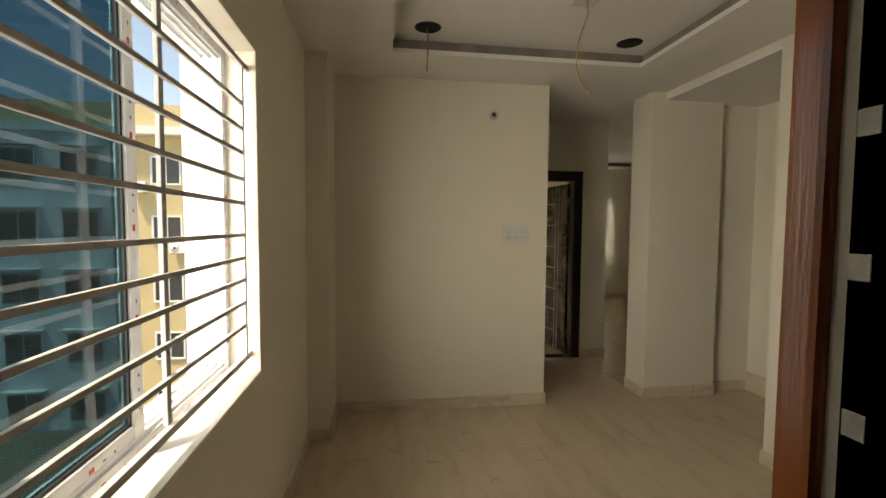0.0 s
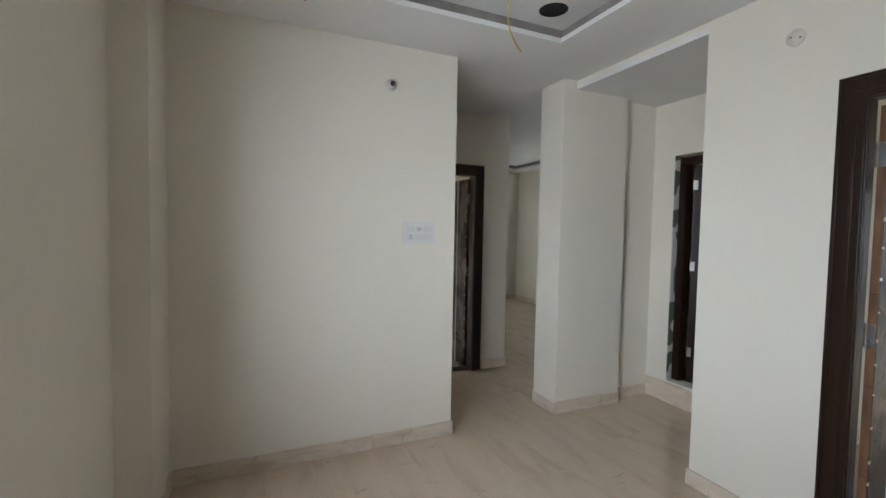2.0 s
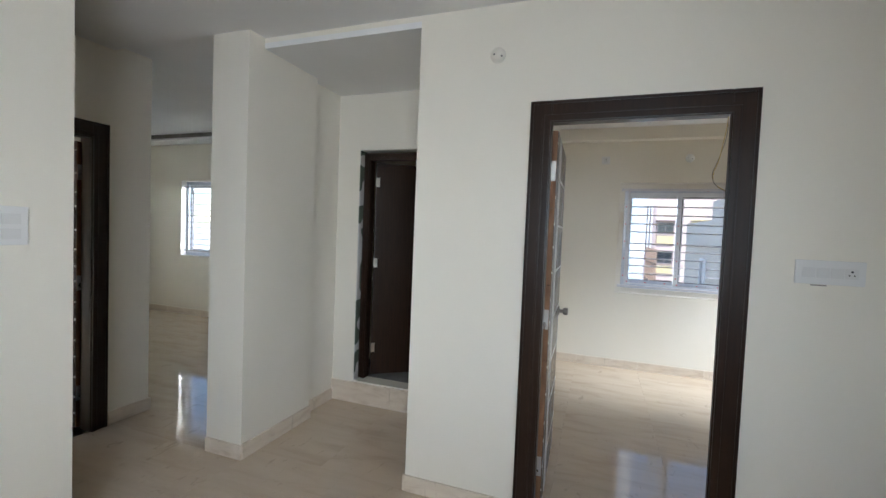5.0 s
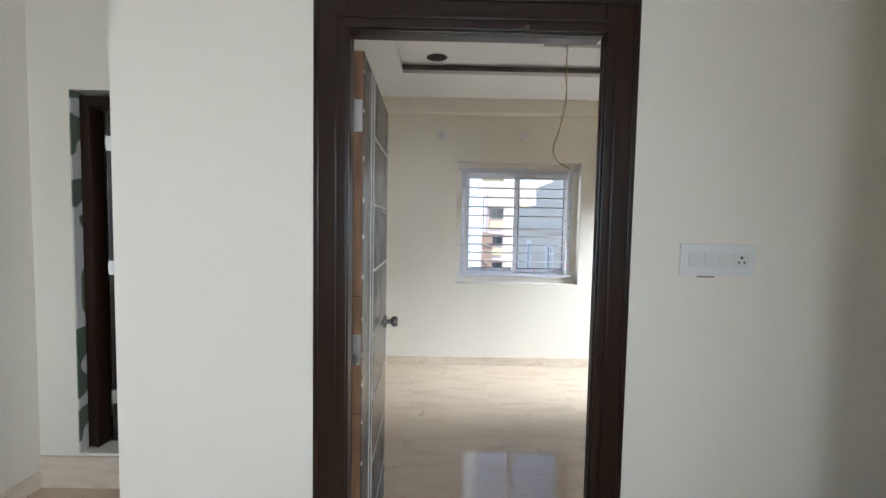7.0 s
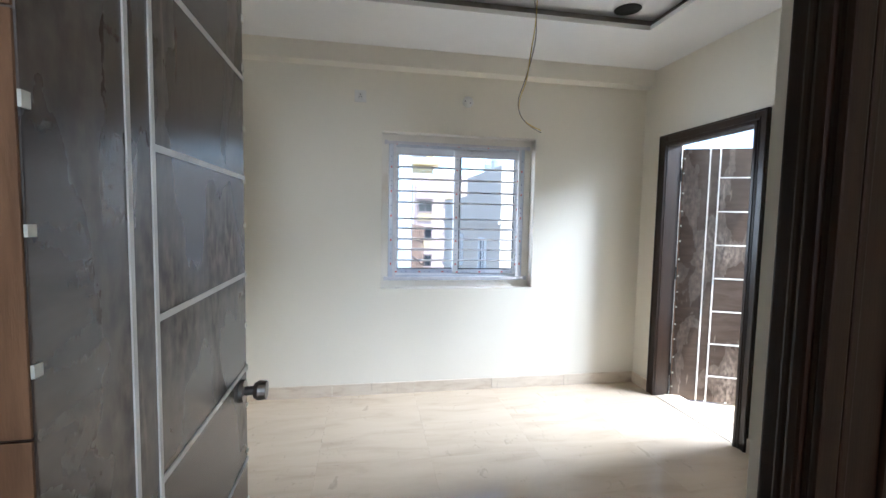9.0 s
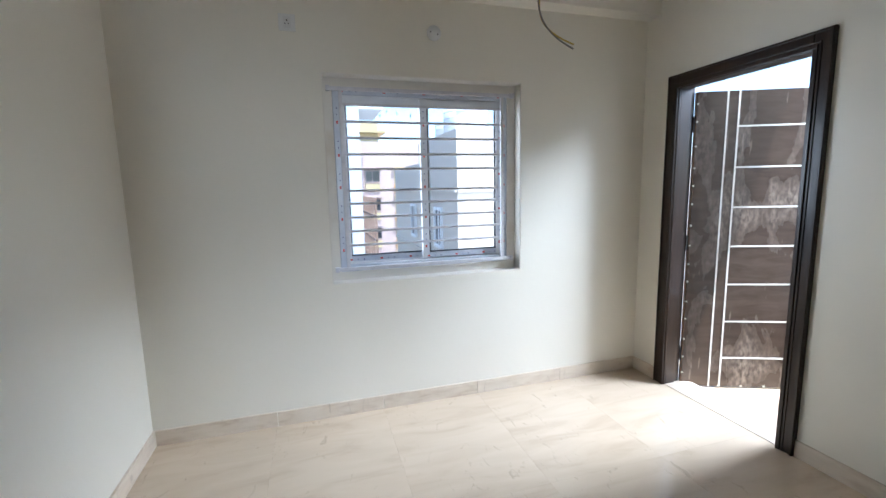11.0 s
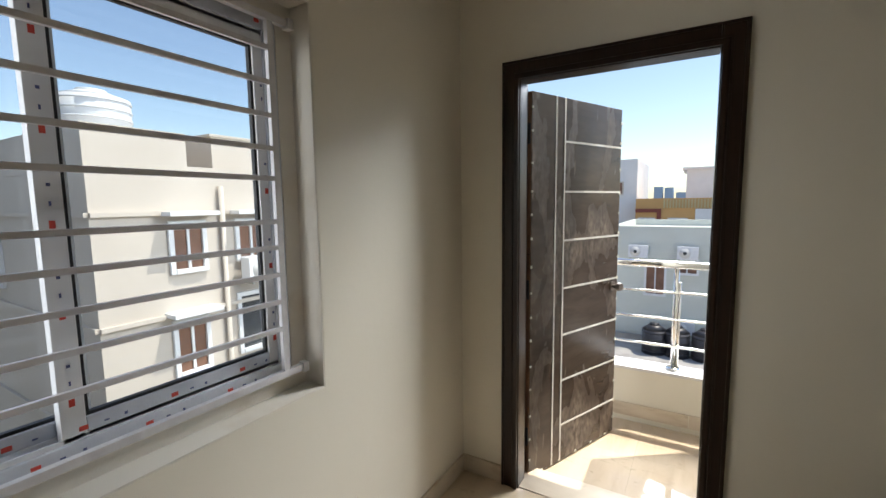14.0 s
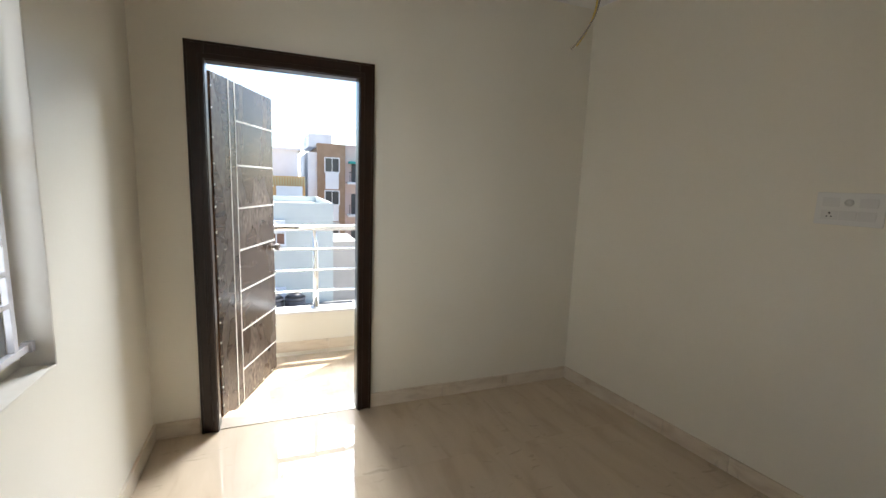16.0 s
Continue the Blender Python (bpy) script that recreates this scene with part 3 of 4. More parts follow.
for zz in (0.2, 0.95, 1.65):
    block("hinge", (-0.006, -0.004, zz), (0.03, 0.0, zz + 0.08), STEEL, bl, "small steel hinge")
bl.rotation_euler = (0, 0, radians(-52))
# entrance frame beside the camera's start
ef = thing("entrance_frame", (0.69, 0.1, 0), "red-brown varnished entrance door frame with masking tape", "door frame")
tagged(ef, kind="structure")


def local(ob, *obs):
    for o in obs:
        o.location = o.location - ob.location
    return ob


local(ef, block("jamb", (0.675, 0.147, 0), (0.80, 0.187, 2.2), ENTRYWOOD, ef, bevel=0.008),
      block("jamb_rebate", (0.700, 0.138, 0), (0.80, 0.147, 2.2), FRAMEWOOD, ef, bevel=0.003),
      block("jamb_outer", (0.690, -0.06, 0), (0.80, 0.138, 2.2), DARKSTAIN, ef, "dark stained outer frame piece", bevel=0.004),
      block("frame_head", (WX + 0.02, -0.06, 2.2), (0.80, 0.187, 2.3), ENTRYWOOD, ef, bevel=0.006))
for zz, dy, rz in ((1.615, 0, 4), (1.486, 0.002, -2), (1.342, -0.001, 6)):
    local(ef, block("masking_tape", (0.6885, 0.113 + dy, zz - 0.012), (0.6902, 0.132 + dy, zz + 0.012), TAPE, ef, "torn scrap of masking tape"))


# ---- windows ----
def grille(name, w, h, heights, material, label, mid=None):
    """Bars in the plane y=0, from x=0 to w, z=0 to h."""
    g = thing(name, (0, 0, 0), label, "window grille", "window grilles")
    r = 0.0075
    block("bar_frame", (0, -0.012, 0), (0.022, 0.004, h), material, g, bevel=0.002)
    block("bar_frame", (w - 0.022, -0.012, 0), (w, 0.004, h), material, g, bevel=0.002)
    block("bar_frame", (-0.05, -0.013, -0.022), (w + 0.05, 0.005, 0), material, g, bevel=0.002)
    block("bar_frame", (-0.05, -0.013, h), (w + 0.05, 0.005, h + 0.022), material, g, bevel=0.002)
    for zz in (-0.011, h + 0.011):
        for xx in (-0.072, w + 0.05):
            block("bracket", (xx, -0.02, zz - 0.016), (xx + 0.022, 0.008, zz + 0.016), material, g, bevel=0.003)
    for zz in heights:
        block("bar", (0.022, -0.012, zz - r), (w - 0.022, 0.0, zz + r), material, g, bevel=0.002)
    if mid:
        block("bar", (mid - 0.012, 0.001, 0), (mid + 0.012, 0.013, h), material, g, bevel=0.002)
    return g


def film_marks(parent, along, fixed, y, start, end, step):
    """Printed marks on the protective film: red squares, navy dots and a short line of print."""
    v = start + 0.04
    k = 0
    while v < end - 0.04:
        for dv, lo, hi, m, nm in ((0.0, 0.011, 0.017, RED, "film_mark"), (0.045, 0.004, 0.010, NAVY, "film_print"), (0.085, 0.007, 0.007, NAVY, "film_print")):
            a, b = v + dv - hi / 2, v + dv + hi / 2
            if along == "x":
                block(nm, (a, y - 0.0008, fixed - lo / 2), (b, y, fixed + lo / 2), m, parent)
            else:
                block(nm, (fixed - lo / 2, y - 0.0008, a), (fixed + lo / 2, y, b), m, parent)
        v += step
        k += 1


def sliding_window(name, w, h, label, sashes, marks=True):
    """Frame in local x (width), z (height); inside looks to -y. sashes: (x0, x1, y, glass)."""
    g = thing(name, (0, 0, 0), label, "window")
    tagged(g, kind="structure")
    fw = 0.045
    for nm, lo, hi in (("window_frame", (0, 0, 0), (fw, 0.09, h)), ("window_frame", (w - fw, 0, 0), (w, 0.09, h)),
                       ("window_frame", (fw, 0, 0), (w - fw, 0.09, fw)), ("window_frame", (fw, 0, h - fw), (w - fw, 0.09, h))):
        bm = box_bm(bmesh.new(), lo, hi, 0.004)
        part(nm, bm, FILM, g)
    for z0 in (fw, h - fw - 0.012):
        for y0 in (0.012, 0.042, 0.075):
            block("track", (fw, y0 - 0.002, z0), (w - fw, y0 + 0.002, z0 + 0.012), UPVC, g)
    for x0, x1, y0, gl in sashes:
        s = new("sash")
        s.parent = g
        sw = 0.047
        for lo, hi in (((x0, y0, fw), (x0 + sw, y0 + 0.03, h - fw)), ((x1 - sw, y0, fw), (x1, y0 + 0.03, h - fw)),
                       ((x0 + sw, y0, fw), (x1 - sw, y0 + 0.03, fw + sw)), ((x0 + sw, y0, h - fw - sw), (x1 - sw, y0 + 0.03, h - fw))):
            block("sash_rail", lo, hi, FILM if lo[2] < fw + 0.01 and hi[2] < h * 0.5 else UPVC, s, bevel=0.003)
        gk = 0.008
        for lo, hi in (((x0 + sw, y0 + 0.008, fw + sw), (x0 + sw + gk, y0 + 0.022, h - fw - sw)), ((x1 - sw - gk, y0 + 0.008, fw + sw), (x1 - sw, y0 + 0.022, h - fw - sw)),
                       ((x0 + sw, y0 + 0.008, fw + sw), (x1 - sw, y0 + 0.022, fw + sw + gk)), ((x0 + sw, y0 + 0.008, h - fw - sw - gk), (x1 - sw, y0 + 0.022, h - fw - sw))):
            block("gasket", lo, hi, GASKET, s)
        p = block("pane", (x0 + sw, y0 + 0.013, fw + sw), (x1 - sw, y0 + 0.017, h - fw - sw), gl, s)
        p.visible_shadow = False
        if marks:
            film_marks(s, "x", fw + sw * 0.5, y0, x0, x1, 0.2)
            film_marks(s, "z", x0 + sw * 0.5, y0, fw + 0.05, h - fw, 0.2)
            film_marks(s, "z", x1 - sw * 0.5, y0, fw + 0.05, h - fw, 0.24)
    if marks:
        film_marks(g, "x", fw * 0.5, 0.0, 0.02, w, 0.22)
        film_marks(g, "x", h - fw * 0.5, 0.0, 0.02, w, 0.26)
        film_marks(g, "z", fw * 0.5, 0.0, 0.1, h, 0.2)
        film_marks(g, "z", w - fw * 0.5, 0.0, 0.1, h, 0.2)
    return g


def reveal(name, lo, hi, axis, inner):
    """Thin white lining on the four sides of a window opening; lo, hi: the opening."""
    t = 0.004
    (x0, y0, z0), (x1, y1, z1) = lo, hi
    ob = blocks(name, [((x0, y0, z0), (x1, y1, z0 + t)), ((x0, y0, z1 - t), (x1, y1, z1)),
                       ((x0, y0, z0 + t), (x1, y0 + t, z1 - t)), ((x0, y1 - t, z0 + t), (x1, y1, z1 - t))], REVEAL)
    return structure(ob, "white painted window reveal with rough edges")


# bedroom window looks east: local x runs to -y
reveal("trim_window_bedroom", (EX + 0.001, -0.289, 0.871), (EX + 0.2, 0.999, 2.139), "y", EX)
w2 = sliding_window("window_bedroom", 1.165, 1.15, "white sliding window with printed protective film", [(0.03, 0.62, 0.045, GLASSM), (0.55, 1.135, 0.010, GLASSM)])
w2.matrix_basis = pose(EX + 0.09, 0.94, 0.93, 0, 0, -90)
structure(blocks("trim_window_step", [((EX + 0.088, 0.941, 0.875), (EX + 0.198, 0.995, 2.135)), ((EX + 0.088, -0.285, 0.875), (EX + 0.198, -0.226, 2.135)),
                                      ((EX + 0.088, -0.226, 0.875), (EX + 0.198, 0.941, 0.929)), ((EX + 0.088, -0.226, 2.081), (EX + 0.198, 0.941, 2.135))], REVEAL), "white plaster step round the window frame")
g2 = grille("window_grille", 1.085, 1.085, (0.14, 0.229, 0.316, 0.403, 0.484, 0.617, 0.708, 0.807, 0.904, 1.005), BARW, "white painted window grille with horizontal bars")
g2.matrix_basis = pose(EX + 0.052, 0.905, 0.965, 0, 0, -90)
# hall window looks west: local x runs to +y
reveal("trim_window_hall", (WX - 0.29, 0.351, 0.891), (WX - 0.001, 1.699, 2.234), "y", WX)
w1 = sliding_window("window_hall", 1.34, 1.335, "white sliding window, tinted sash closed, other half open", [(0.04, 0.70, 0.012, TINTED)])
w1.matrix_basis = pose(WX - 0.12, 0.355, 0.895, 0, 0, 90)
g1 = grille("window_grille", 1.235, 1.16, (0.125, 0.219, 0.312, 0.40, 0.493, 0.62, 0.715, 0.82, 0.915, 1.015), BAR, "grey primed window grille with horizontal bars", 0.60)
g1.matrix_basis = pose(WX - 0.045, 0.41, 0.985, 0, 0, 90)
# living room window
reveal("trim_window_living", (5.571, 6.251, 0.946), (5.77, 7.559, 2.147), "y", 5.57)
w3 = sliding_window("window_living", 1.30, 1.19, "white sliding window behind a grille", [(0.04, 0.69, 0.045, GLASSM), (0.61, 1.26, 0.010, GLASSM)], False)
w3.matrix_basis = pose(5.66, 7.555, 0.95, 0, 0, -90)
g3 = grille("window_grille", 1.10, 1.0, (0.09, 0.18, 0.27, 0.36, 0.45, 0.55, 0.64, 0.73, 0.82, 0.91), BAR, "grey window grille with horizontal bars", 0.55)
g3.matrix_basis = pose(5.62, 7.46, 1.04, 0, 0, -90)

# back room window, out of view, added to let daylight in
w4 = sliding_window("added_window_back_room", 1.28, 1.18, "unseen white sliding window added to light the back room", [(0.04, 0.68, 0.045, GLASSM), (0.60, 1.24, 0.010, GLASSM)], False)
w4.matrix_basis = pose(-0.46, 5.31, 0.91, 0, 0, 90)


# ---- fittings ----
def switch_plate(label, w, h, rows):
    """Local x width from 0, z height from 0, wall at y=0, front to -y. rows: list of (z, [kinds])."""
    p = thing("switch_plate", (0, 0, 0), label, "switch plate")
    block("plate", (0, -0.009, 0), (w, 0, h), PLASTIC, p, bevel=0.003)
    for z0, z1, kinds in rows:
        n = len(kinds)
        m = 0.022
        u = (w - 2 * m) / n
        for i, kd in enumerate(kinds):
            x0, x1 = m + u * i + 0.002, m + u * (i + 1) - 0.002
            if kd == "switch":
                block("rocker", (x0, -0.0125, z0), (x1, -0.009, z1), PLASTIC2, p, bevel=0.0015)
            elif kd == "socket":
                block("socket", (x0, -0.011, z0), (x1, -0.009, z1), PLASTIC2, p, bevel=0.0015)
                xm, zm = (x0 + x1) / 2, (z0 + z1) / 2
                s = min(u, z1 - z0)
                for dx, dz, r in ((0, 0.22, 0.0042), (-0.2, -0.14, 0.003), (0.2, -0.14, 0.003)):
                    rod("socket_hole", (xm + dx * s, -0.0112, zm + dz * s), (xm + dx * s, -0.0118, zm + dz * s), r, HOLE, p)
            else:
                xm, zm = (x0 + x1) / 2, (z0 + z1) / 2
                rod("regulator", (xm, -0.009, zm), (xm, -0.02, zm), 0.015, PLASTIC2, p)
    return p


SW = [(0.078, 0.118, ["switch", "dial", "switch"]), (0.022, 0.062, ["socket", "switch", "switch"])]
pa = switch_plate("white switch plate with socket and fan regulator", 0.23, 0.145, SW)
pa.matrix_basis = pose(1.252, AY, 1.38)
pb = switch_plate("long white switch plate with a socket, on cream wall", 0.236, 0.10, [(0.028, 0.07, ["switch", "switch", "switch", "socket"])])
pb.matrix_basis = pose(BX, 0.413, 1.338, 0, 0, -90)
smear = structure(block("wall_smudge", (BX - 0.0012, 0.30, 1.331), (BX, 0.355, 1.336), GROOVE), "dark cement smear below the switch plate")
pc = switch_plate("white switch plate with socket in the bedroom", 0.235, 0.14, SW)
pc.matrix_basis = pose(2.883, 0.155, 1.375, 0, 0, 95.9)
pd = switch_plate("small white wall socket above the window", 0.09, 0.09, [(0.015, 0.075, ["socket"])])
pd.matrix_basis = pose(EX, 1.215, 2.35, 0, 0, -90)


def round_plate(name, c, n, r, label, lens=False, cover=PLASTIC):
    c, n = Vector(c), Vector(n)
    p = thing(name, c, label, "wall fitting")
    rod("plate", (0, 0, 0), n * 0.008, r, cover, p, seg=24)
    if lens:
        rod("socket_body", n * 0.008, n * 0.035, r * 0.75, PLASTIC, p, seg=20)
        rod("opening", n * 0.035, n * 0.037, r * 0.5, mat("dark_red_socket", (0.09, 0.012, 0.008), 0.3), p, seg=16)
    else:
        side = Vector((0, 0, 1)).cross(n)
        for k in (-1, 1):
            rod("screw", side * r * 0.5 * k + n * 0.008 + Vector((0, 0, -0.006 * k)), side * r * 0.5 * k + n * 0.0095 + Vector((0, 0, -0.006 * k)), 0.0042, HOLE, p)
    return p


round_plate("lamp_socket", (1.158, AY, 2.418), (0, -1, 0), 0.036, "white round lamp socket with dark opening", True)
round_plate("round_cover", (EX, 0.31, 2.404), (-1, 0, 0), 0.045, "round white blank cover plate on the wall")
round_plate("round_cover", (BX, 1.74, 2.42), (-1, 0, 0), 0.040, "round cream blank cover plate on the wall", False, PAINT)


def cutout(x, y, z, r, label):
    c = thing("ceiling_cutout", (x, y, z), label, "ceiling opening", "lamp cutouts in the ceilings")
    rod("opening", (0, 0, -0.003), (0, 0, 0.0), r, HOLE, c, seg=28)
    bm = bmesh.new()
    for i in range(28):
        a, b = 2 * math.pi * i / 28, 2 * math.pi * (i + 1) / 28
        vs = [bm.verts.new((q * math.cos(t), q * math.sin(t), h)) for q, t, h in ((r, a, -0.0035), (r + 0.008, a, -0.001), (r + 0.008, b, -0.001), (r, b, -0.0035))]
        bm.faces.new(vs)
    part("rim", bm, CEIL, c, "ragged white plaster rim")
    return c


for x, y, z in ((0.555, 2.60, HC + 0.105), (1.95, 2.62, HC + 0.105), (4.90, 1.215, zt), (4.965, -0.535, zt), (0.55, 0.95, HC + 0.105), (1.95, 0.95, HC + 0.105)):
    cutout(x, y, z, 0.085, "round black lamp cutout in the ceiling")


def loose_wire(pts, label, mats, off=0.012, r=0.0026):
    w = thing("loose_wire", pts[0], label, "wire")
    o = Vector(pts[0])
    for k, m in enumerate(mats):
        q = [Vector(p) - o + Vector((off * k * math.sin(2.2 * i), off * k * math.cos(1.7 * i), 0.01 * k * i / len(pts))) for i, p in enumerate(pts)]
        cable("strand", q, r, m, w)
    return w


loose_wire([(0.55, 2.60, 2.785), (0.55, 2.60, 2.72), (0.56, 2.58, 2.64), (0.545, 2.58, 2.56), (0.545, 2.58, 2.50)], "pair of brown wires hanging from the ceiling cutout", [WIRE, WIREG])
loose_wire([(1.40, 2.13, 2.785), (1.41, 2.13, 2.72), (1.38, 2.14, 2.62), (1.35, 2.15, 2.52), (1.36, 2.17, 2.40), (1.42, 2.20, 2.33), (1.45, 2.2, 2.29)], "yellow wires hanging from the ceiling hook", [WIREY, WIRE], 0.006)
loose_wire([(4.42, 0.30, 2.82), (4.42, 0.30, 2.68), (4.40, 0.32, 2.55), (4.42, 0.29, 2.42), (4.40, 0.31, 2.28), (4.39, 0.36, 2.12), (4.38, 0.40, 2.02), (4.37, 0.36, 1.92), (4.37, 0.27, 1.885)], "grey fan wires hanging in a loop from the ceiling", [WIREG, WIREY], 0.014)
hk = thing("fan_hook", (4.42, 0.30, 2.82), "grey fan rod stub on the ceiling", "fan hook")
rod("rod", (0, 0, 0), (0, 0, -0.11), 0.006, STEEL, hk)
rod("flange", (0, 0, 0.004), (0, 0, -0.01), 0.045, PLASTIC, hk, seg=20)
hk2 = thing("fan_hook", (1.40, 2.13, 2.785), "white plate of the ceiling lamp point", "fan hook")
block("plate", (-0.07, -0.07, -0.008), (0.07, 0.07, 0.002), PLASTIC, hk2, bevel=0.003)
rod("rod", (0, 0, 0), (0, 0, -0.05), 0.008, STEEL, hk2)

# ---- balcony ----
FLOORS.append(([(4.2, -2.41, EX, SY - 0.2)], -0.04))
floor_e = structure(block("floor_balcony", (4.0, -2.56, -0.2), (EX + 0.2, SY - 0.2, -0.052), JOINT), "sunlit cream tiled balcony floor")
structure(block("wall_parapet", (4.0, -2.56, -0.05), (EX + 0.2, -2.41, 0.335), PAINT), "low cream parapet of the balcony")
structure(block("trim_parapet_cap", (4.0, -2.575, 0.335), (EX + 0.2, -2.395, 0.355), mat("white_marble_cap", (0.78, 0.77, 0.75), 0.3, color2=(0.7, 0.69, 0.67), scale=5), bevel=0.003), "white stone cap on the parapet")
skirt("baseboard_parapet", (4.2, -2.41), (EX, -2.41), (0, 1), 0.09)
structure(block("wall_balcony_end", (4.0, -2.56, -0.05), (4.2, SY - 0.2, 2.75), PAINT), "cream side wall of the balcony")
structure(block("slab_balcony", (4.0, -2.17, 2.78), (EX + 0.2, SY - 0.2, 2.95), CEIL), "white slab over the balcony")
rail = thing("balcony_railing", (4.2, -2.49, 0.355), "polished steel tube railing on the parapet", "railing")
for xx in (0.652, 1.55):
    rod("post", (xx, 0, 0), (xx, 0, 0.70), 0.017, CHROME, rail, seg=14)
    rod("post", (xx - 0.022, 0.0, 0), (xx - 0.022, 0.0, 0.60), 0.010, CHROME, rail, seg=12)
    rod("post_base", (xx, 0, 0), (xx, 0, 0.012), 0.045, CHROME, rail, seg=20)
rod("handrail", (0, 0, 0.715), (1.83, 0, 0.715), 0.026, CHROME, rail, seg=16)
for zz in (0.16, 0.345, 0.53):
    rod("rail_tube", (0, 0.012, zz), (1.83, 0.012, zz), 0.0085, CHROME, rail, seg=10)

# ---- outside ----
GROUND_Z = -9.0
CREAMB = mat("cream_facade", (0.57, 0.515, 0.45), 0.85, color2=(0.51, 0.455, 0.395), scale=0.7, bump=0.2, bump_scale=12, contrast=(0.35, 0.75))
STUCCO = mat("rough_white_stucco", (0.37, 0.41, 0.47), 0.9, color2=(0.31, 0.345, 0.40), scale=2, bump=1.0, bump_scale=20, detail=6, bump_depth=0.015)
PINKB = mat("pink_facade", (0.58, 0.46, 0.41), 0.85, color2=(0.52, 0.40, 0.36), scale=0.6)
MAUVEB = mat("mauve_facade", (0.36, 0.29, 0.28), 0.85, color2=(0.32, 0.25, 0.245), scale=0.6)
YELLOWB = mat("yellow_facade", (0.58, 0.48, 0.27), 0.85, color2=(0.52, 0.43, 0.24), scale=0.6)
WHITEB = mat("white_facade", (0.78, 0.79, 0.80), 0.85, color2=(0.68, 0.69, 0.70), scale=0.5)
GREENB = mat("pale_green_facade", (0.66, 0.68, 0.62), 0.85, color2=(0.58, 0.60, 0.55), scale=0.4)
ORANGEB = mat("ochre_facade", (0.60, 0.36, 0.15), 0.85, color2=(0.54, 0.32, 0.13), scale=0.6)
TANB = mat("tan_brick_facade", (0.34, 0.23, 0.15), 0.85, color2=(0.28, 0.19, 0.12), scale=1.5)
BLUEB = mat("far_blue_tower", (0.30, 0.40, 0.52), 0.7, color2=(0.26, 0.36, 0.48), scale=0.1)
DARKPANE = mat("dark_window_pane", (0.05, 0.055, 0.06), 0.12)
BROWNPANE = mat("brown_shutter", (0.22, 0.11, 0.07), 0.5, color2=(0.16, 0.08, 0.05), scale=3)
GROUNDM = mat("dusty_ground", (0.26, 0.22, 0.17), 0.95, color2=(0.19, 0.17, 0.14), scale=0.3, bump=0.3, bump_scale=3)
ROOFM = mat("weathered_roof_cement", (0.40, 0.39, 0.37), 0.9, color2=(0.28, 0.27, 0.25), scale=1.2, bump=0.3, bump_scale=8)
TANKB = mat("black_plastic_tank", (0.03, 0.03, 0.035), 0.4)
TANKW = mat("white_plastic_tank", (0.66, 0.68, 0.70), 0.4)
TANKBLUE = mat("blue_plastic_drum", (0.02, 0.22, 0.62), 0.35)
LEAFG = mat("green_leaves", (0.06, 0.10, 0.03), 0.6, color2=(0.10, 0.13, 0.04), scale=5)
MAROON = mat("maroon_paint", (0.20, 0.05, 0.035), 0.7)
TEAL = mat("teal_awning", (0.03, 0.30, 0.27), 0.6)
RUST = mat("brown_ironwork", (0.16, 0.10, 0.07), 0.6)

bm = bmesh.new()
bmesh.ops.create_grid(bm, x_segments=1, y_segments=1, size=1500, matrix=Matrix.Translation((0, 0, GROUND_Z)))
tagged(part("ground", bm, GROUNDM), "dusty brown street ground", kind="structure")


def building(name, lo, hi, material, label, parapet=0.0, roof=None):
    b = thing(name, ((lo[0] + hi[0]) / 2, (lo[1] + hi[1]) / 2, GROUND_Z), label, "building")
    o = b.location
    block("wall", Vector(lo) - o, Vector(hi) - o, material, b)
    if parapet:
        (x0, y0, _), (x1, y1, z) = lo, hi
        t = 0.14
        for p, q in (((x0, y0, z), (x1, y0 + t, z + parapet)), ((x0, y1 - t, z), (x1, y1, z + parapet)), ((x0, y0 + t, z), (x0 + t, y1 - t, z + parapet)), ((x1 - t, y0 + t, z), (x1, y1 - t, z + parapet))):
            block("parapet", Vector(p) - o, Vector(q) - o, material, b)
    return b


def add(b, name, lo, hi, material, label="", bevel=0.0):
    o = b.location
    return block(name, Vector(lo) - o, Vector(hi) - o, material, b, label, bevel)


def facade_window(b, axis, face, out, u, w, z, h, surround, pane, grid=0, hood=False):
    """A window on a facade plane axis=face looking along out (+1/-1): centre u, width w, sill z, height h."""
    o = b.location
    win = new("window")
    win.parent = b
    def bx(nm, u0, u1, z0, z1, d0, d1, m, lab=""):
        a, c = face + out * d0, face + out * d1
        p, q = ((a, u0, z0), (c, u1, z1)) if axis == "x" else ((u0, a, z0), (u1, c, z1))
        return block(nm, Vector(p) - o, Vector(q) - o, m, win, lab)
    f = 0.09
    bx("pane", u - w / 2, u + w / 2, z, z + h, 0.004, 0.012, pane)
    bx("frame", u - w / 2 - f, u - w / 2, z - f, z + h + f, 0.0, 0.07, surround)
    bx("frame", u + w / 2, u + w / 2 + f, z - f, z + h + f, 0.0, 0.07, surround)
    bx("frame", u - w / 2, u + w / 2, z + h, z + h + f, 0.0, 0.07, surround)
    bx("sill", u - w / 2, u + w / 2, z - f, z, 0.0, 0.09, surround)
    bx("mullion", u - 0.025, u + 0.025, z, z + h, 0.012, 0.05, surround)
    for k in range(grid):
        v = z + h * (k + 0.5) / grid
        bx("grille_bar", u - w / 2, u + w / 2, v - 0.012, v + 0.012, 0.07, 0.09, surround)
    if hood:
        bx("hood", u - w / 2 - 0.2, u + w / 2 + 0.2, z + h + f + 0.1, z + h + f + 0.18, 0.0, 0.4, surround)
    return win


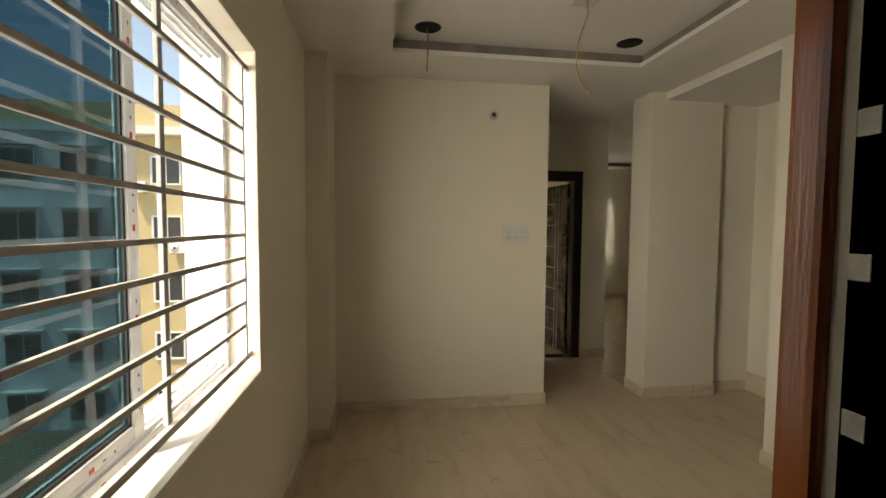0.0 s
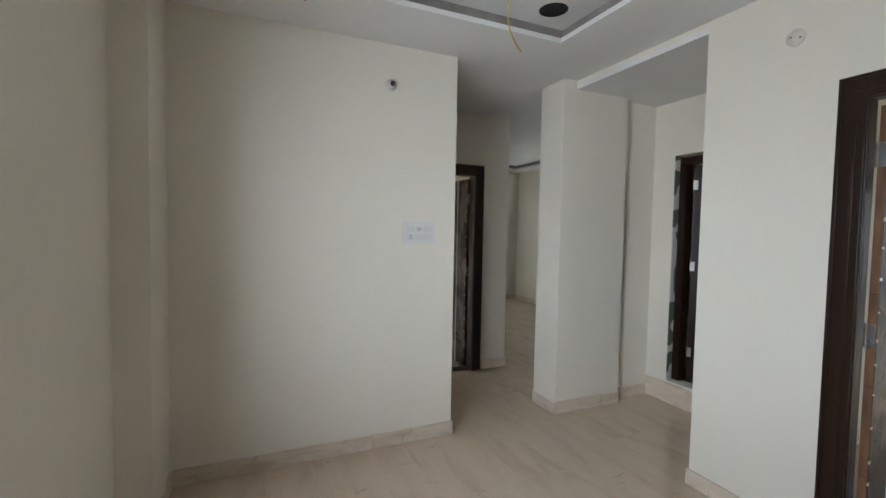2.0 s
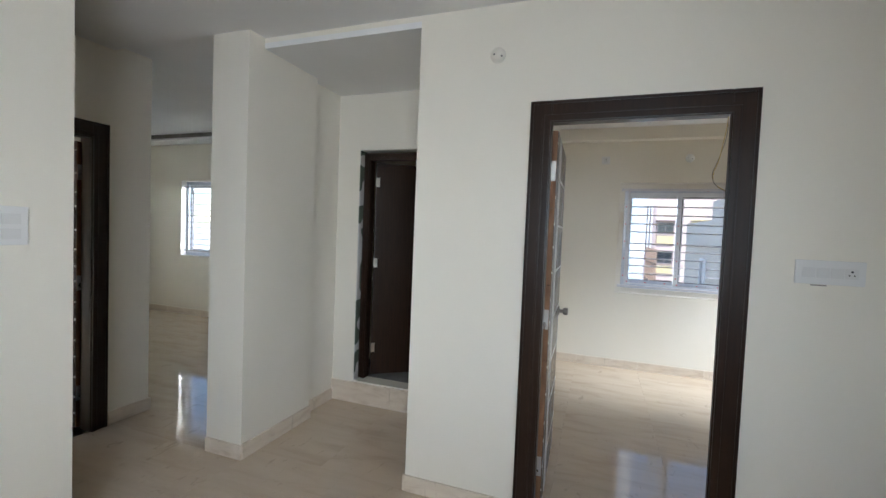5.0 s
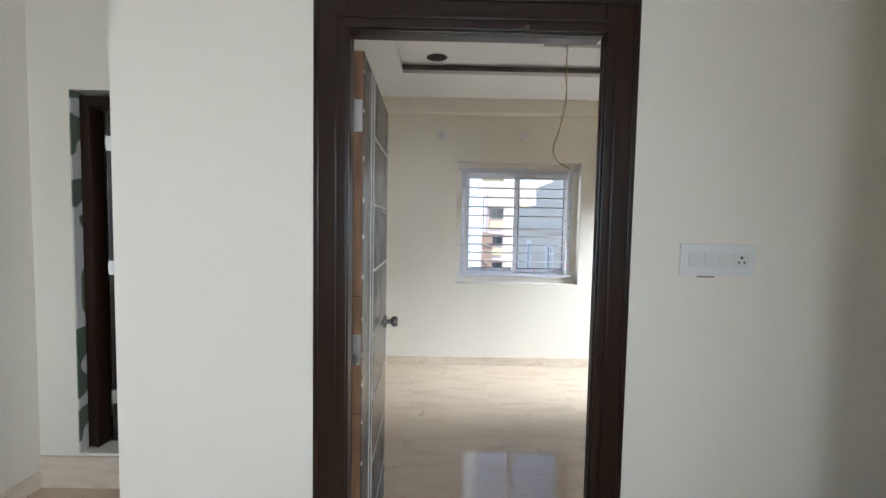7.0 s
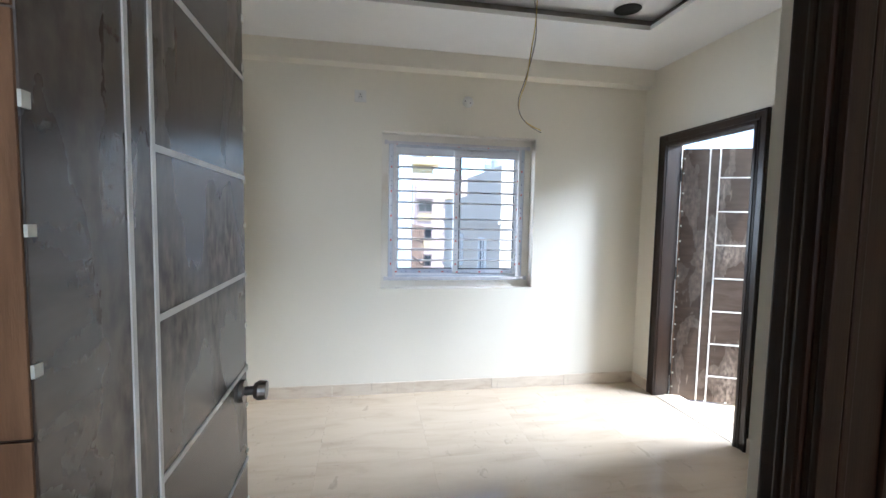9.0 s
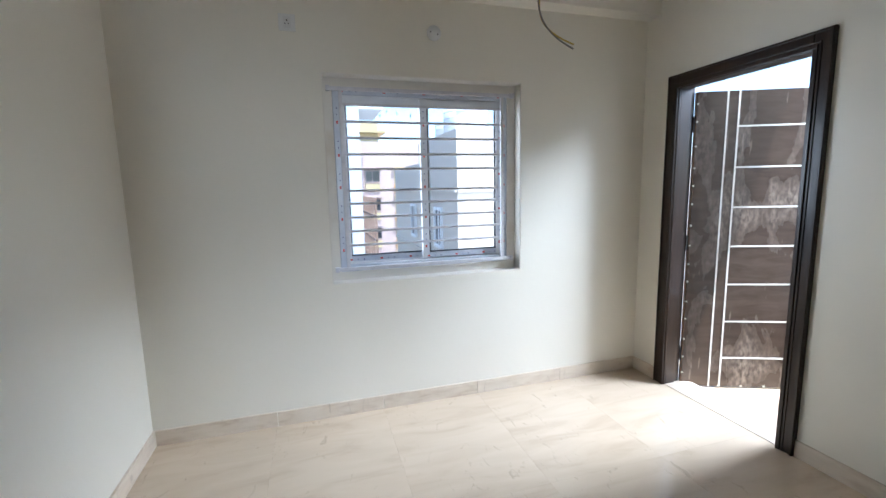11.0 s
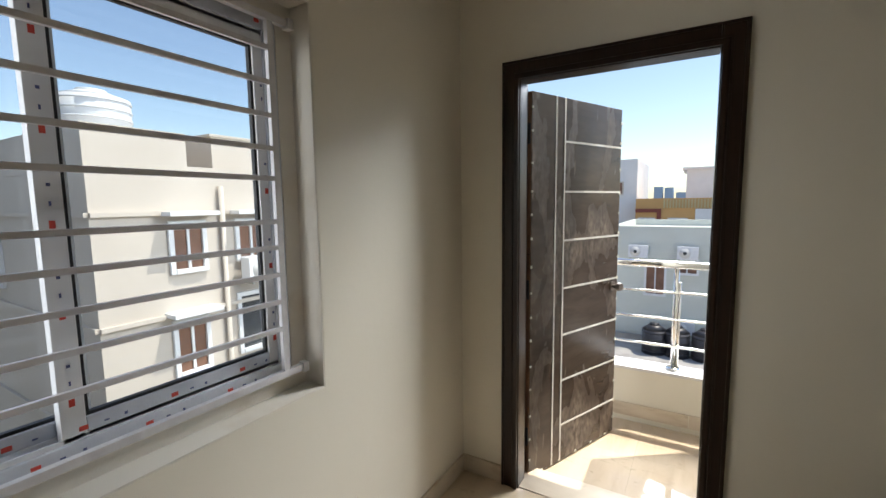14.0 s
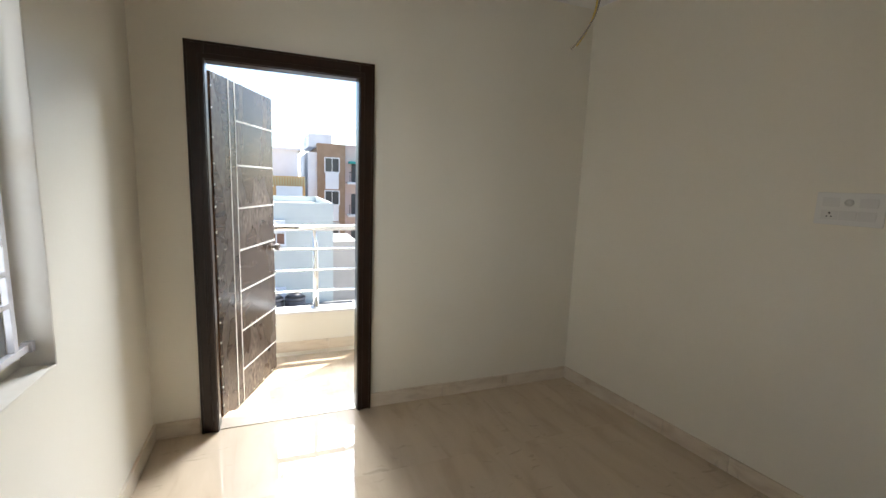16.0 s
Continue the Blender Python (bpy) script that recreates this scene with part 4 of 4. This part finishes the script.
def ac_unit(at, way, label="white outdoor air conditioner unit on the facade"):
    a = thing("air_conditioner", at, label, "air conditioner", "outdoor air conditioner units")
    block("casing", (-0.15, -0.39, 0), (0.15, 0.39, 0.54), UPVC, a, bevel=0.015)
    rod("fan_guard", (-0.15, 0.1, 0.27), (-0.165, 0.1, 0.27), 0.21, PLASTIC2, a, seg=24)
    rod("fan_hub", (-0.165, 0.1, 0.27), (-0.175, 0.1, 0.27), 0.07, DARKPANE, a, seg=16)
    for y in (-0.3, 0.3):
        block("bracket", (-0.15, y - 0.02, -0.05), (0.25, y + 0.02, 0), CEMENT, a)
    a.rotation_euler = (0, 0, way)
    return a


def tank(at, r, h, m, label):
    t = thing("water_tank", at, label, "water tank", "rooftop water tanks")
    rod("tank_body", (0, 0, 0), (0, 0, h * 0.8), r, m, t, seg=24)
    for k in range(4):
        rod("tank_rib", (0, 0, h * (0.1 + 0.2 * k)), (0, 0, h * (0.14 + 0.2 * k)), r * 1.03, m, t, seg=24)
    rod("tank_shoulder", (0, 0, h * 0.8), (0, 0, h * 0.95), r, m, t, seg=24, r2=r * 0.45)
    rod("tank_lid", (0, 0, h * 0.95), (0, 0, h), r * 0.4, m, t, seg=20)
    return t


# cream neighbour east of the bedroom
cb = building("cream_house", (13.5, -14.0, GROUND_Z), (22.0, -2.42, 2.15), CREAMB, "cream rendered house with white framed windows", 0.12)
add(cb, "stair_tower", (13.49, -4.1, 2.14), (17.5, -2.41, 2.9), CREAMB)
add(cb, "roof_room", (13.7, -7.4, 2.15), (17.0, -4.75, 2.95), CREAMB)
add(cb, "roof_slab", (13.66, -7.5, 2.95), (17.2, -4.7, 3.0), CREAMB)
for zz in (1.37, -0.62, -2.8):
    add(cb, "drip_course", (13.42, -14.0, zz - 0.05), (13.5, -2.42, zz + 0.03), CREAMB)
    add(cb, "drip_course", (13.5, -2.42, zz - 0.05), (22.0, -2.35, zz + 0.03), CREAMB)
facade_window(cb, "x", 13.5, -1, -4.0, 0.56, 0.26, 0.86, WHITEB, BROWNPANE, 0, True)
facade_window(cb, "x", 13.5, -1, -5.4, 0.60, 0.36, 0.76, WHITEB, BROWNPANE, 0, True)
facade_window(cb, "x", 13.5, -1, -5.62, 1.14, -1.73, 1.2, WHITEB, DARKPANE, 0)
facade_window(cb, "x", 13.5, -1, -3.95, 0.56, -1.81, 0.98, WHITEB, BROWNPANE, 0, True)
facade_window(cb, "x", 13.5, -1, -8.2, 0.9, 0.2, 0.9, WHITEB, DARKPANE, 0, True)
facade_window(cb, "y", -2.42, 1, 15.2, 0.6, -0.2, 1.0, WHITEB, DARKPANE, 0)
facade_window(cb, "y", -2.42, 1, 15.2, 0.6, -2.6, 1.0, WHITEB, DARKPANE, 0)
facade_window(cb, "y", -2.42, 1, 18.4, 0.6, -0.2, 1.0, WHITEB, DARKPANE, 0)
for yy, zz in ((-4.72, 1.9), (-6.75, 1.7)):
    o = cb.location
    rod("drain_pipe", Vector((13.42, yy, GROUND_Z)) - o, Vector((13.42, yy, zz)) - o, 0.05, CREAMB, cb, "cream painted drain pipe")
ac_unit((13.2, -5.42, -0.18), 0)
ac_unit((13.2, -4.05, -2.45), 0)
tank((15.0, -3.2, 2.9), 0.62, 0.85, TANKW, "white plastic water tank on the roof")
tank((16.5, -3.3, 2.9), 0.55, 0.65, TANKW, "white plastic water tank on the roof")

# stucco block close by
sb = building("stucco_block", (10.0, 0.34, GROUND_Z), (20.0, 9.0, 9.0), STUCCO, "bluish white rough stucco apartment block")
facade_window(sb, "x", 10.0, -1, 1.45, 0.62, -0.15, 1.48, WHITEB, DARKPANE, 12)
for k in range(7):
    add(sb, "grille_bar", (9.90, 1.16 + 0.09 * k, -0.15), (9.912, 1.17 + 0.09 * k, 1.33), WHITEB)
facade_window(sb, "x", 10.0, -1, 1.45, 0.62, 2.95, 1.2, WHITEB, DARKPANE, 8)
facade_window(sb, "x", 10.0, -1, 1.45, 0.62, -3.2, 1.4, WHITEB, DARKPANE, 10)
bal = add(sb, "balcony", (10.4, -0.1, 2.75), (11.6, 0.34, 2.82), WHITEB, "small white balcony with plants")
for k in range(9):
    add(sb, "baluster", (10.4 + 0.14 * k, -0.1, 2.82), (10.42 + 0.14 * k, -0.08, 3.3), RUST)
add(sb, "balcony_rail", (10.4, -0.11, 3.3), (11.6, -0.07, 3.34), RUST)
for k in range(12):
    add(sb, "scaffold_bar", (11.0, -0.02 - 0.0, -4.0 + 0.45 * k), (13.0, 0.02, -3.97 + 0.45 * k), RUST)
for k in range(6):
    add(sb, "scaffold_post", (11.0 + 0.4 * k, -0.02, -9.0), (11.03 + 0.4 * k, 0.02, 1.3), RUST)
plant = thing("balcony_plant", (10.7, -0.05, 3.0), "straggling green potted plant on the balcony", "plant")
rod("pot", (0, 0, -0.18), (0, 0, 0.0), 0.09, MAROON, plant, r2=0.12)
lb = bmesh.new()
for k in range(140):
    c = Vector((random.gauss(0, 0.25), random.gauss(-0.15, 0.12), random.gauss(0.25, 0.22)))
    m = Matrix.Translation(c) @ Euler((random.uniform(0, 6), random.uniform(0, 6), 0)).to_matrix().to_4x4()
    vs = [lb.verts.new(m @ Vector(p)) for p in ((-0.05, 0, 0), (0, 0.018, 0.006), (0.05, 0, 0), (0, -0.018, 0.006))]
    lb.faces.new(vs)
part("leaves", lb, LEAFG, plant)

# pink and yellow flats further east
pb_ = building("pink_flats", (49.0, -18.0, GROUND_Z), (60.0, -0.5, 5.8), PINKB, "pink, mauve and yellow block of flats", 0.5)
add(pb_, "rooftop_room", (49.5, -5.9, 5.8), (54, -2.4, 8.4), YELLOWB, "yellow rooftop room")
add(pb_, "rooftop_slab", (48.8, -6.6, 7.2), (54.5, -2.2, 7.4), YELLOWB)
add(pb_, "mauve_bay", (48.7, -4.1, GROUND_Z), (49.0, -1.9, 5.0), MAUVEB)
for k in range(3):
    add(pb_, "white_fin", (48.5, -3.2 - 0.28 * k, 0.0), (48.7, -3.08 - 0.28 * k, 5.2), WHITEB)
for k in range(5):
    z = 2.2 - 3.0 * k + 0.0
    facade_window(pb_, "x", 49.0, -1, -5.05, 1.4, z, 1.1, MAUVEB, DARKPANE, 0, True)
    facade_window(pb_, "x", 49.0, -1, -8.0, 1.1, z, 1.2, YELLOWB, DARKPANE, 0, True)
    facade_window(pb_, "x", 49.0, -1, -11.0, 1.4, z, 1.1, MAUVEB, DARKPANE, 0, True)
    add(pb_, "spandrel", (48.85, -5.8, z - 1.0), (49.0, -4.3, z - 0.25), YELLOWB)
    add(pb_, "spandrel", (48.85, -8.7, z - 1.2), (49.0, -7.3, z - 0.25), ORANGEB)

# houses south of the balcony
gg = building("pale_green_house", (2.5, -28.0, GROUND_Z), (8.2, -20.0, 0.0), GREENB, "pale green rendered house with plain parapet", 0.35)
facade_window(gg, "y", -20.0, 1, 6.3, 0.7, -2.6, 1.2, WHITEB, BROWNPANE, 0)
facade_window(gg, "y", -20.0, 1, 5.1, 0.7, -1.6, 0.5, WHITEB, BROWNPANE, 0)
add(gg, "side_wing", (1.2, -24.0, GROUND_Z), (2.5, -20.6, -1.6), CREAMB)
for xx, zz in ((5.1, -1.0), (7.0, -1.0), (5.1, -4.2)):
    a = ac_unit((xx, -19.8, zz), math.pi / 2 * 3, "small outdoor cooling unit on the green house")
terr = building("low_terrace", (1.5, -19.8, GROUND_Z), (12.5, -8.5, -4.8), ROOFM, "low house with a flat cement roof terrace", 0.35)
add(terr, "roof_kerb", (8.6, -15.0, -4.8), (9.4, -13.8, -4.2), WHITEB)
for xx in (4.35, 5.3, 6.15):
    tank((xx, -18.6, -4.8), 0.45, 1.25, TANKB, "black plastic water tank on a roof terrace")
drum = thing("plastic_drum", (8.3, -15.8, -4.8), "bright blue plastic drum on the terrace", "drum")
rod("drum_body", (0, 0, 0), (0, 0, 1.2), 0.36, TANKBLUE, drum, seg=24)
rod("drum_rim", (0, 0, 1.2), (0, 0, 1.26), 0.38, TANKBLUE, drum, seg=24)
og = building("ochre_house", (3.0, -38.0, GROUND_Z), (8.6, -32.0, 1.6), ORANGEB, "ochre house with yellow slatted band", 0.0)
add(og, "white_wall", (3.2, -31.99, GROUND_Z), (5.0, -31.9, 0.9), WHITEB)
for k in range(22):
    add(og, "slat", (3.0 + 0.18 * k, -31.98, 0.95), (3.1 + 0.18 * k, -31.85, 1.55), YELLOWB)
add(og, "maroon_band", (7.0, -31.97, -1.2), (7.25, -31.88, 0.9), MAROON)
add(og, "maroon_band", (7.25, -31.97, 0.65), (8.6, -31.88, 0.9), MAROON)
facade_window(og, "y", -32.0, 1, 6.0, 1.0, -0.9, 1.1, WHITEB, DARKPANE, 0)
facade_window(og, "y", -32.0, 1, 7.9, 0.9, -0.9, 1.1, WHITEB, DARKPANE, 0)
wt = building("white_tower", (3.1, -46.0, GROUND_Z), (5.8, -40.0, 3.6), WHITEB, "white roof tower of a house", 0.3)
add(wt, "roof_slab", (2.8, -46.2, 3.9), (6.1, -39.8, 4.1), WHITEB)
wb = building("white_house", (8.8, -42.0, GROUND_Z), (11.2, -34.0, 4.2), WHITEB, "white house with a water stained parapet", 0.3)
facade_window(wb, "y", -34.0, 1, 10.2, 0.8, 2.0, 0.8, CREAMB, BROWNPANE, 0)
add(wb, "annex", (11.2, -40.0, GROUND_Z), (12.3, -34.0, 3.1), WHITEB)
wc = building("white_block", (12.3, -44.0, GROUND_Z), (20.0, -34.5, 1.5), WHITEB, "white house with roof rooms and a maroon stripe", 0.0)
add(wc, "roof_room", (12.6, -42.0, 1.5), (15.0, -35.5, 3.8), WHITEB)
add(wc, "maroon_band", (12.3, -34.5, -1.3), (20.0, -34.2, -0.9), MAROON)
for xx in (13.2, 14.8, 16.6):
    facade_window(wc, "y", -34.5, 1, xx, 0.9, 0.0, 1.0, WHITEB, DARKPANE, 0)
    facade_window(wc, "y", -34.5, 1, xx, 0.9, -3.0, 1.2, WHITEB, DARKPANE, 0)
tb = building("tan_flats", (-1.1, -50.0, GROUND_Z), (1.4, -40.0, 4.4), TANB, "tan and pink block of flats with balconies", 0.3)
add(tb, "stair_tower", (0.0, -48.0, 4.4), (2.1, -41.0, 5.6), WHITEB)
add(tb, "side_wall", (1.4, -52.0, GROUND_Z), (2.2, -40.3, 3.9), WHITEB)
add(tb, "pink_wing", (-9.0, -50.0, GROUND_Z), (-1.1, -40.2, 4.7), PINKB)
for k in range(4):
    z = 2.2 - 3.0 * k
    facade_window(tb, "y", -40.0, 1, 0.1, 1.2, z, 1.2, WHITEB, DARKPANE, 0)
    add(tb, "white_panel", (-0.5, -39.99, z - 1.6), (0.7, -39.93, z - 0.1), WHITEB)
    add(tb, "balcony", (-3.4, -40.2, z - 1.1), (-1.3, -39.0, z - 0.9), WHITEB)
    add(tb, "balcony_door", (-3.0, -40.19, z - 0.9), (-1.7, -40.1, z + 1.0), DARKPANE)
    for j in range(9):
        add(tb, "baluster", (-3.4 + 0.25 * j, -39.05, z - 0.9), (-3.36 + 0.25 * j, -39.0, z - 0.05), BLACK)
    add(tb, "balcony_rail", (-3.4, -39.05, z - 0.05), (-1.3, -39.0, z), BLACK)
add(tb, "awning", (-3.2, -40.2, 3.0), (-1.4, -39.2, 3.2), TEAL, "teal awning")
for xx, w, h in ((14.5, 3.2, 6.5), (18.5, 3.2, 6.9), (9.5, 4, 4.5)):
    building("far_tower", (xx, -206, GROUND_Z), (xx + w, -200, h), BLUEB, "hazy blue tower on the horizon")

# yellow flats west of the hall
yb = building("yellow_flats", (-24.0, 24.0, GROUND_Z), (-9.6, 34.0, 6.9), YELLOWB, "yellow and white block of flats with air conditioners", 0.7)
add(yb, "white_bay", (-24.0, 23.6, GROUND_Z), (-13.2, 24.0, 6.2), WHITEB)
add(yb, "roof_band", (-24.2, 23.4, 6.0), (-9.4, 24.0, 6.4), WHITEB)
for k in range(5):
    z = 3.6 - 3.05 * k
    facade_window(yb, "y", 24.0, -1, -10.8, 1.3, z, 1.3, WHITEB, DARKPANE, 0)
    for xx in (-14.6, -17.4, -20.4):
        facade_window(yb, "y", 23.6, -1, xx, 1.6, z, 1.5, WHITEB, DARKPANE, 9, True)
a = ac_unit((-10.2, 23.7, 0.0), math.pi / 2)
a = ac_unit((-12.0, 23.7, 3.1), math.pi / 2)
# house east of the living room window
lb_ = building("white_villa", (16.0, 6.0, GROUND_Z), (17.0, 30.0, 1.0), WHITEB, "pale house beyond the living room window", 0.4)


# ---- floor slabs ----
slab_meshes = {}
for base, (rects, z) in zip((floor_a, floor_b, floor_c, floor_d, floor_e), FLOORS):
    for a, b, c, d in rects:
        nx, ny = max(1, math.ceil((c - a) / 1.22)), max(1, math.ceil((d - b) / 0.81))
        u, v = (c - a) / nx, (d - b) / ny
        key = (round(u, 4), round(v, 4))
        if key not in slab_meshes:
            bm = box_bm(bmesh.new(), (0.0002, 0.0002, -0.012), (u - 0.0002, v - 0.0002, 0))
            me = bpy.data.meshes.new("slab")
            bmesh.ops.recalc_face_normals(bm, faces=bm.faces[:])
            bm.to_mesh(me)
            bm.free()
            me.materials.append(FLOOR)
            slab_meshes[key] = me
        for i in range(nx):
            for j in range(ny):
                ob = new("slab", slab_meshes[key])
                ob.parent = base
                ob.location = (a + u * i, b + v * j, z)
